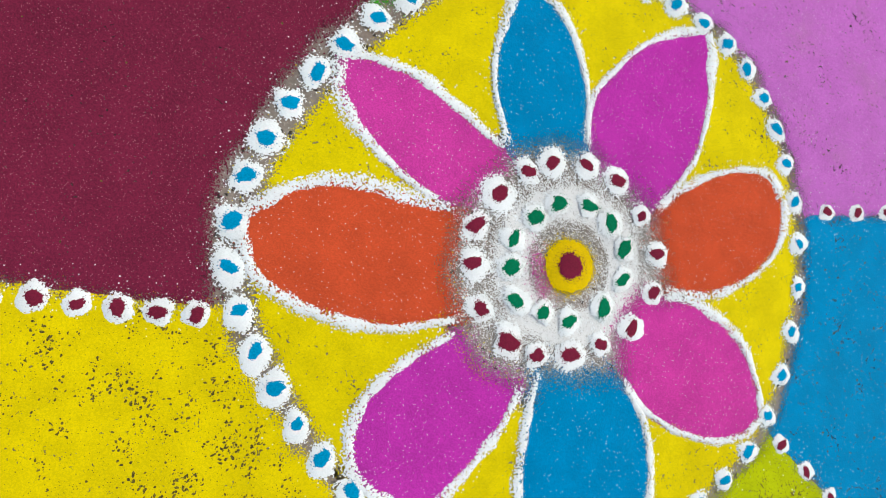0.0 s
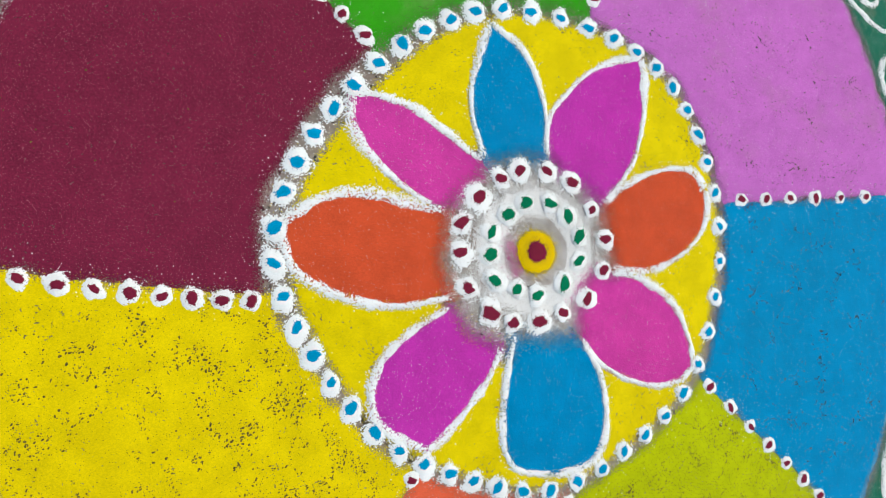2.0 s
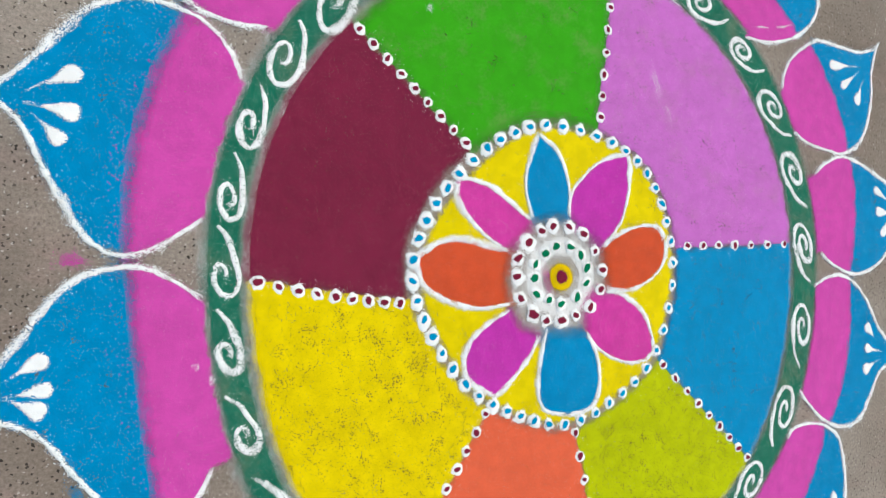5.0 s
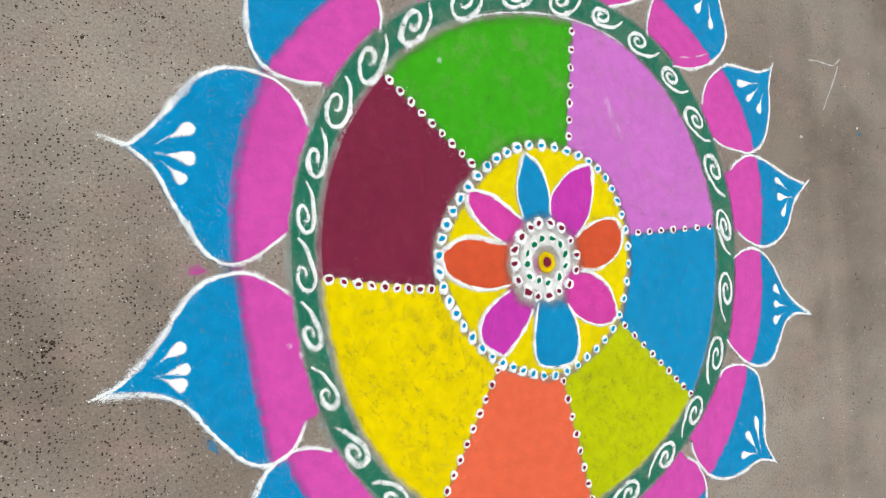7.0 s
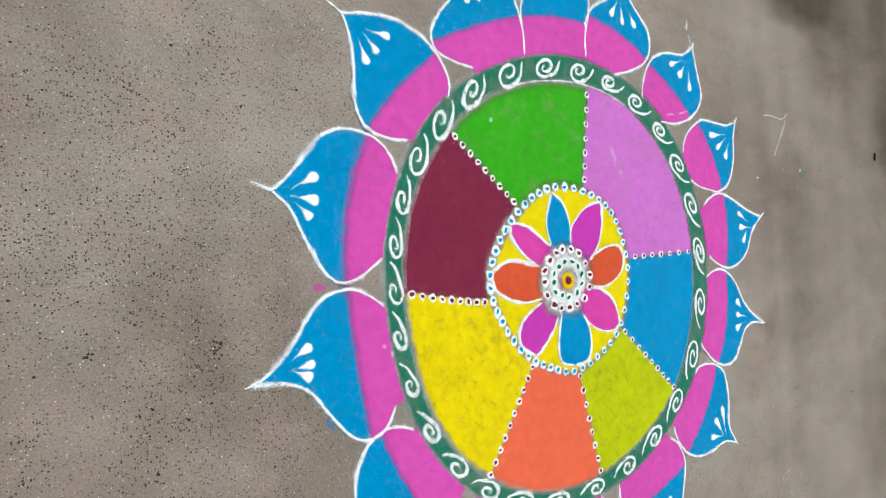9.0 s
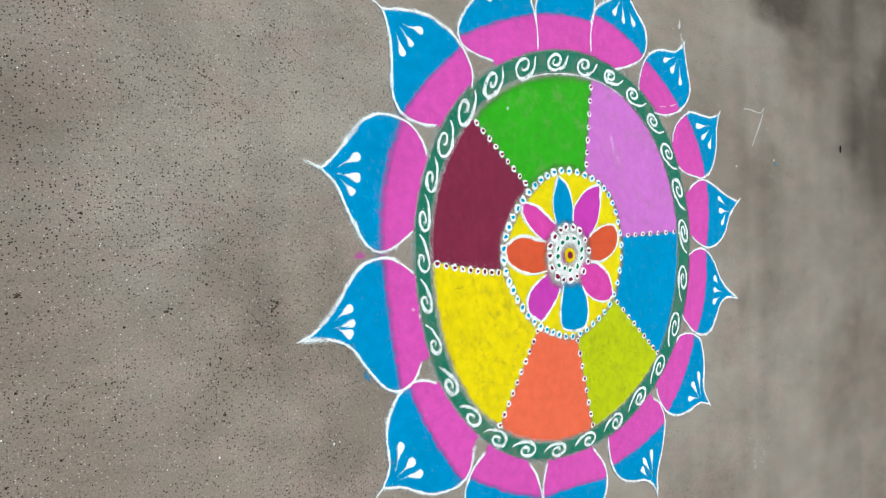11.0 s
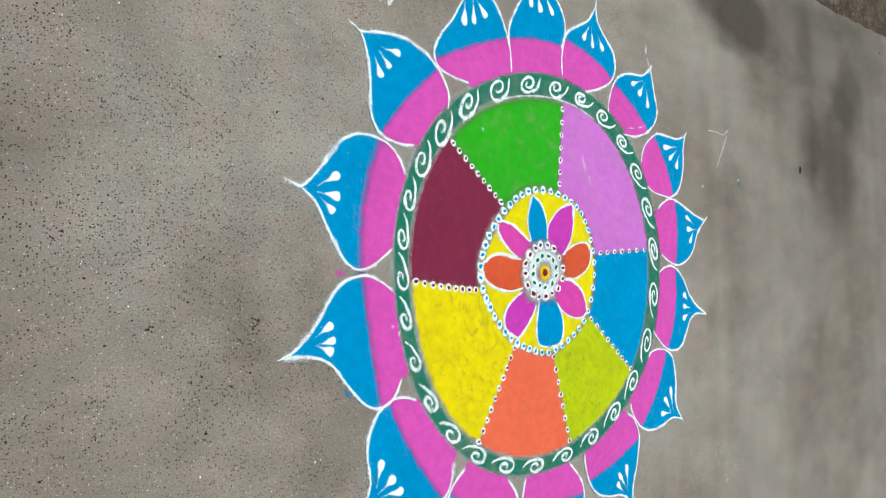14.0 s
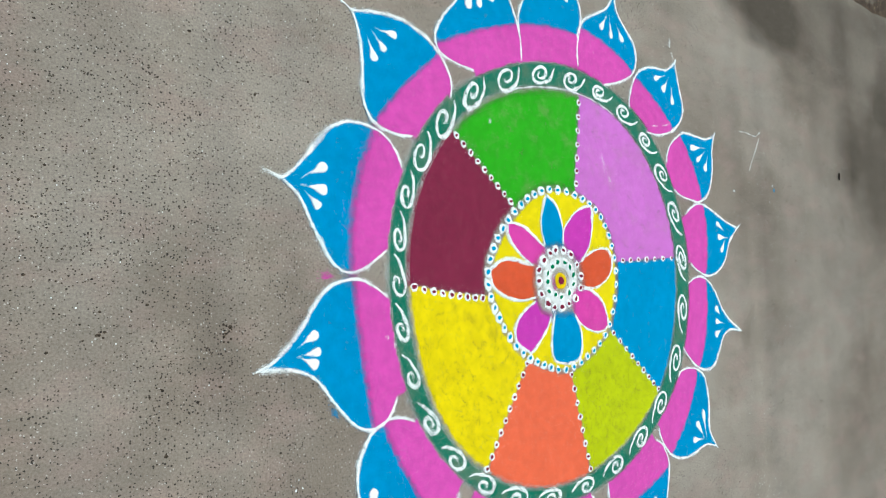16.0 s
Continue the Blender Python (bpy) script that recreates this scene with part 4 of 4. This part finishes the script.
smudge(1.075, 0.315, 0.005, WHITE, "few white grains spilt on the concrete", 0.62, (1.0, 0.7, 0.4), 4.1, 0.0004)

for ctrl in (((0.877, 0.480), (0.915, 0.484), (0.950, 0.479), (0.985, 0.478), (1.018, 0.497)), ((1.008, 0.480), (0.984, 0.438), (0.955, 0.395), (0.929, 0.354))):
    path = curve(ctrl, 10)
    tagged(link_sheet("chalk_trace", trail(path, 0.0016, 0.0009, ctrl[0][0] * 9, 0.6, 0.62, 0.5), DUST, path[0]), "faint broken trace of white powder on concrete", "chalk trace", "faint traces")

for ctrl, w in ((((0.517, 0.726), (0.519, 0.708), (0.514, 0.690)), 0.0034), (((0.522, 0.682), (0.529, 0.664), (0.531, 0.652)), 0.0026), (((0.403, 0.440), (0.420, 0.442), (0.436, 0.443)), 0.0014), (((0.456, 0.447), (0.478, 0.452), (0.497, 0.459)), 0.0013)):
    path = curve(ctrl, 10)
    lift = 0.0019 if path[0].length < 0.65 else 0.0
    sheet = trail(path, w, 0.0010, ctrl[0][0] * 7, 0.7, 0.66, 0.8)
    sheet.co = [(x, y, z + lift) for x, y, z in sheet.co]
    tagged(link_sheet("chalk_trace", sheet, DUST, path[0]), "faint broken trace of white powder", "chalk trace", "faint traces")
# a bit of dry twig
s = Sheet()
spine = curve([(1.592, 0.402), (1.5925, 0.390), (1.590, 0.382), (1.5905, 0.374)], 5)
rows = []
for i, p in enumerate(spine):
    r = 0.0032 * (1 - 0.5 * abs(i / (len(spine) - 1) - 0.4)) * (1 + 0.3 * wob(p.x, p.y, 2, 300))
    rows.append([s.vert(p.x + r * math.cos(t), p.y, max(0.0, 0.004 + r * math.sin(t))) for t in (2 * math.pi * j / 7 for j in range(7))])
for a, b in zip(rows, rows[1:]):
    s.strip(a, b, True)
s.faces += [tuple(rows[0]), tuple(reversed(rows[-1]))]
tagged(link_sheet("twig", s, TWIG, spine[0]), "short dark dry twig lying on the concrete", "twig")

# a fallen leaf at the edge of the concrete
s = Sheet()
rows = []
for i in range(9):
    u = i / 8
    half = 0.022 * math.sin(math.pi * min(1, u * 1.02)) ** 0.8 + 0.0006
    rows.append([s.vert(2.735 + 0.075 * u, 1.205 + 0.03 * u + half * v, 0.004 + 0.012 * abs(v) + 0.008 * u * u) for v in (-1, -0.5, 0, 0.5, 1)])
for a, b in zip(rows, rows[1:]):
    s.strip(a, b)
leaf = tagged(link_sheet("fallen_leaf", s, LEAF, (2.735, 1.205)), "yellowed fallen leaf at the edge of the concrete", "leaf")
leaf.location.z = -0.010


def chip(sheet, x, y, z, r, rnd):
    """One flattened, uneven grain."""
    turn = rnd.uniform(0, 6.28)
    ring = [sheet.vert(x + r * rnd.uniform(0.7, 1.2) * math.cos(turn + t * 1.2566), y + r * rnd.uniform(0.6, 1.1) * math.sin(turn + t * 1.2566), z) for t in range(5)]
    top = sheet.vert(x + 0.2 * r, y, z + r * rnd.uniform(0.35, 0.6))
    sheet.faces += [(ring[t], ring[(t + 1) % 5], top) for t in range(5)]


def scattered(name, count, seed, area, size, material, label, z=0.0, gather=0.0):
    rnd, sheet, made = random.Random(seed), Sheet(), 0
    while made < count:
        x, y = rnd.uniform(area[0], area[1]), rnd.uniform(area[2], area[3])
        if area[4] and math.hypot(x, y) < area[4] or rnd.random() < gather * (0.5 - 1.4 * wob(x, y, seed, 5)):
            continue
        chip(sheet, x, y, z, size * rnd.uniform(0.4, 1.0) ** 1.3 * (1.9 if rnd.random() < 0.02 else 1), rnd)
        made += 1
    return tagged(link_sheet(name, sheet, material, (0, 0)), label, "grit", kind="stuff")


scattered("grit", 8500, 5, (-1.45, 2.8, -1.5, 1.1, 0.80), 0.0020, CRUMB, "dark grit strewn over the concrete", 0.0001, 1.0)
scattered("grit", 7000, 11, (-1.45, -0.55, -0.9, 0.9, 0.78), 0.0018, CRUMB, "dark grit strewn over the concrete", 0.0001, 1.0)
scattered("pale_grit", 800, 6, (-1.45, 0.5, -1.3, 1.1, 0.80), 0.0015, WHITE, "pale chips and grains on the concrete", 0.0001)
scattered("gravel", 900, 8, (1.0, 5.0, 1.19, 2.6, 0.0), 0.009, STONE, "small stones on the soil", -0.017)
scattered("grit_cluster", 20, 21, (-0.852, -0.834, -0.100, -0.068, 0.0), 0.0030, CRUMB, "small cluster of dark dirt on the concrete", 0.0001, 1.0)
scattered("grit_cluster", 6, 51, (-1.054, -1.042, -0.080, -0.069, 0.0), 0.0036, CRUMB, "few dark crumbs on the concrete", 0.0001)
scattered("grit_cluster", 4, 52, (-1.284, -1.276, -0.036, -0.027, 0.0), 0.0036, CRUMB, "few dark crumbs on the concrete", 0.0001)
scattered("pale_grit", 9, 53, (-0.730, -0.704, -0.378, -0.354, 0.0), 0.0018, WHITE, "few pale crumbs of powder on the concrete", 0.0001)
scattered("grit", 500, 31, (0.95, 2.7, -0.6, 1.1, 0.0), 0.0034, CRUMB, "small dark crumbs strewn over the concrete", 0.0001, 0.6)
scattered("pale_grit", 40, 41, (0.84, 1.02, -0.77, -0.60, 0.0), 0.0024, WHITE, "pale crumbs of powder strewn on the concrete", 0.0001, 1.0)
scattered("pale_grit", 50, 42, (0.80, 1.30, -0.45, 0.75, 0.86), 0.0022, WHITE, "pale crumbs of powder strewn on the concrete", 0.0001, 1.0)
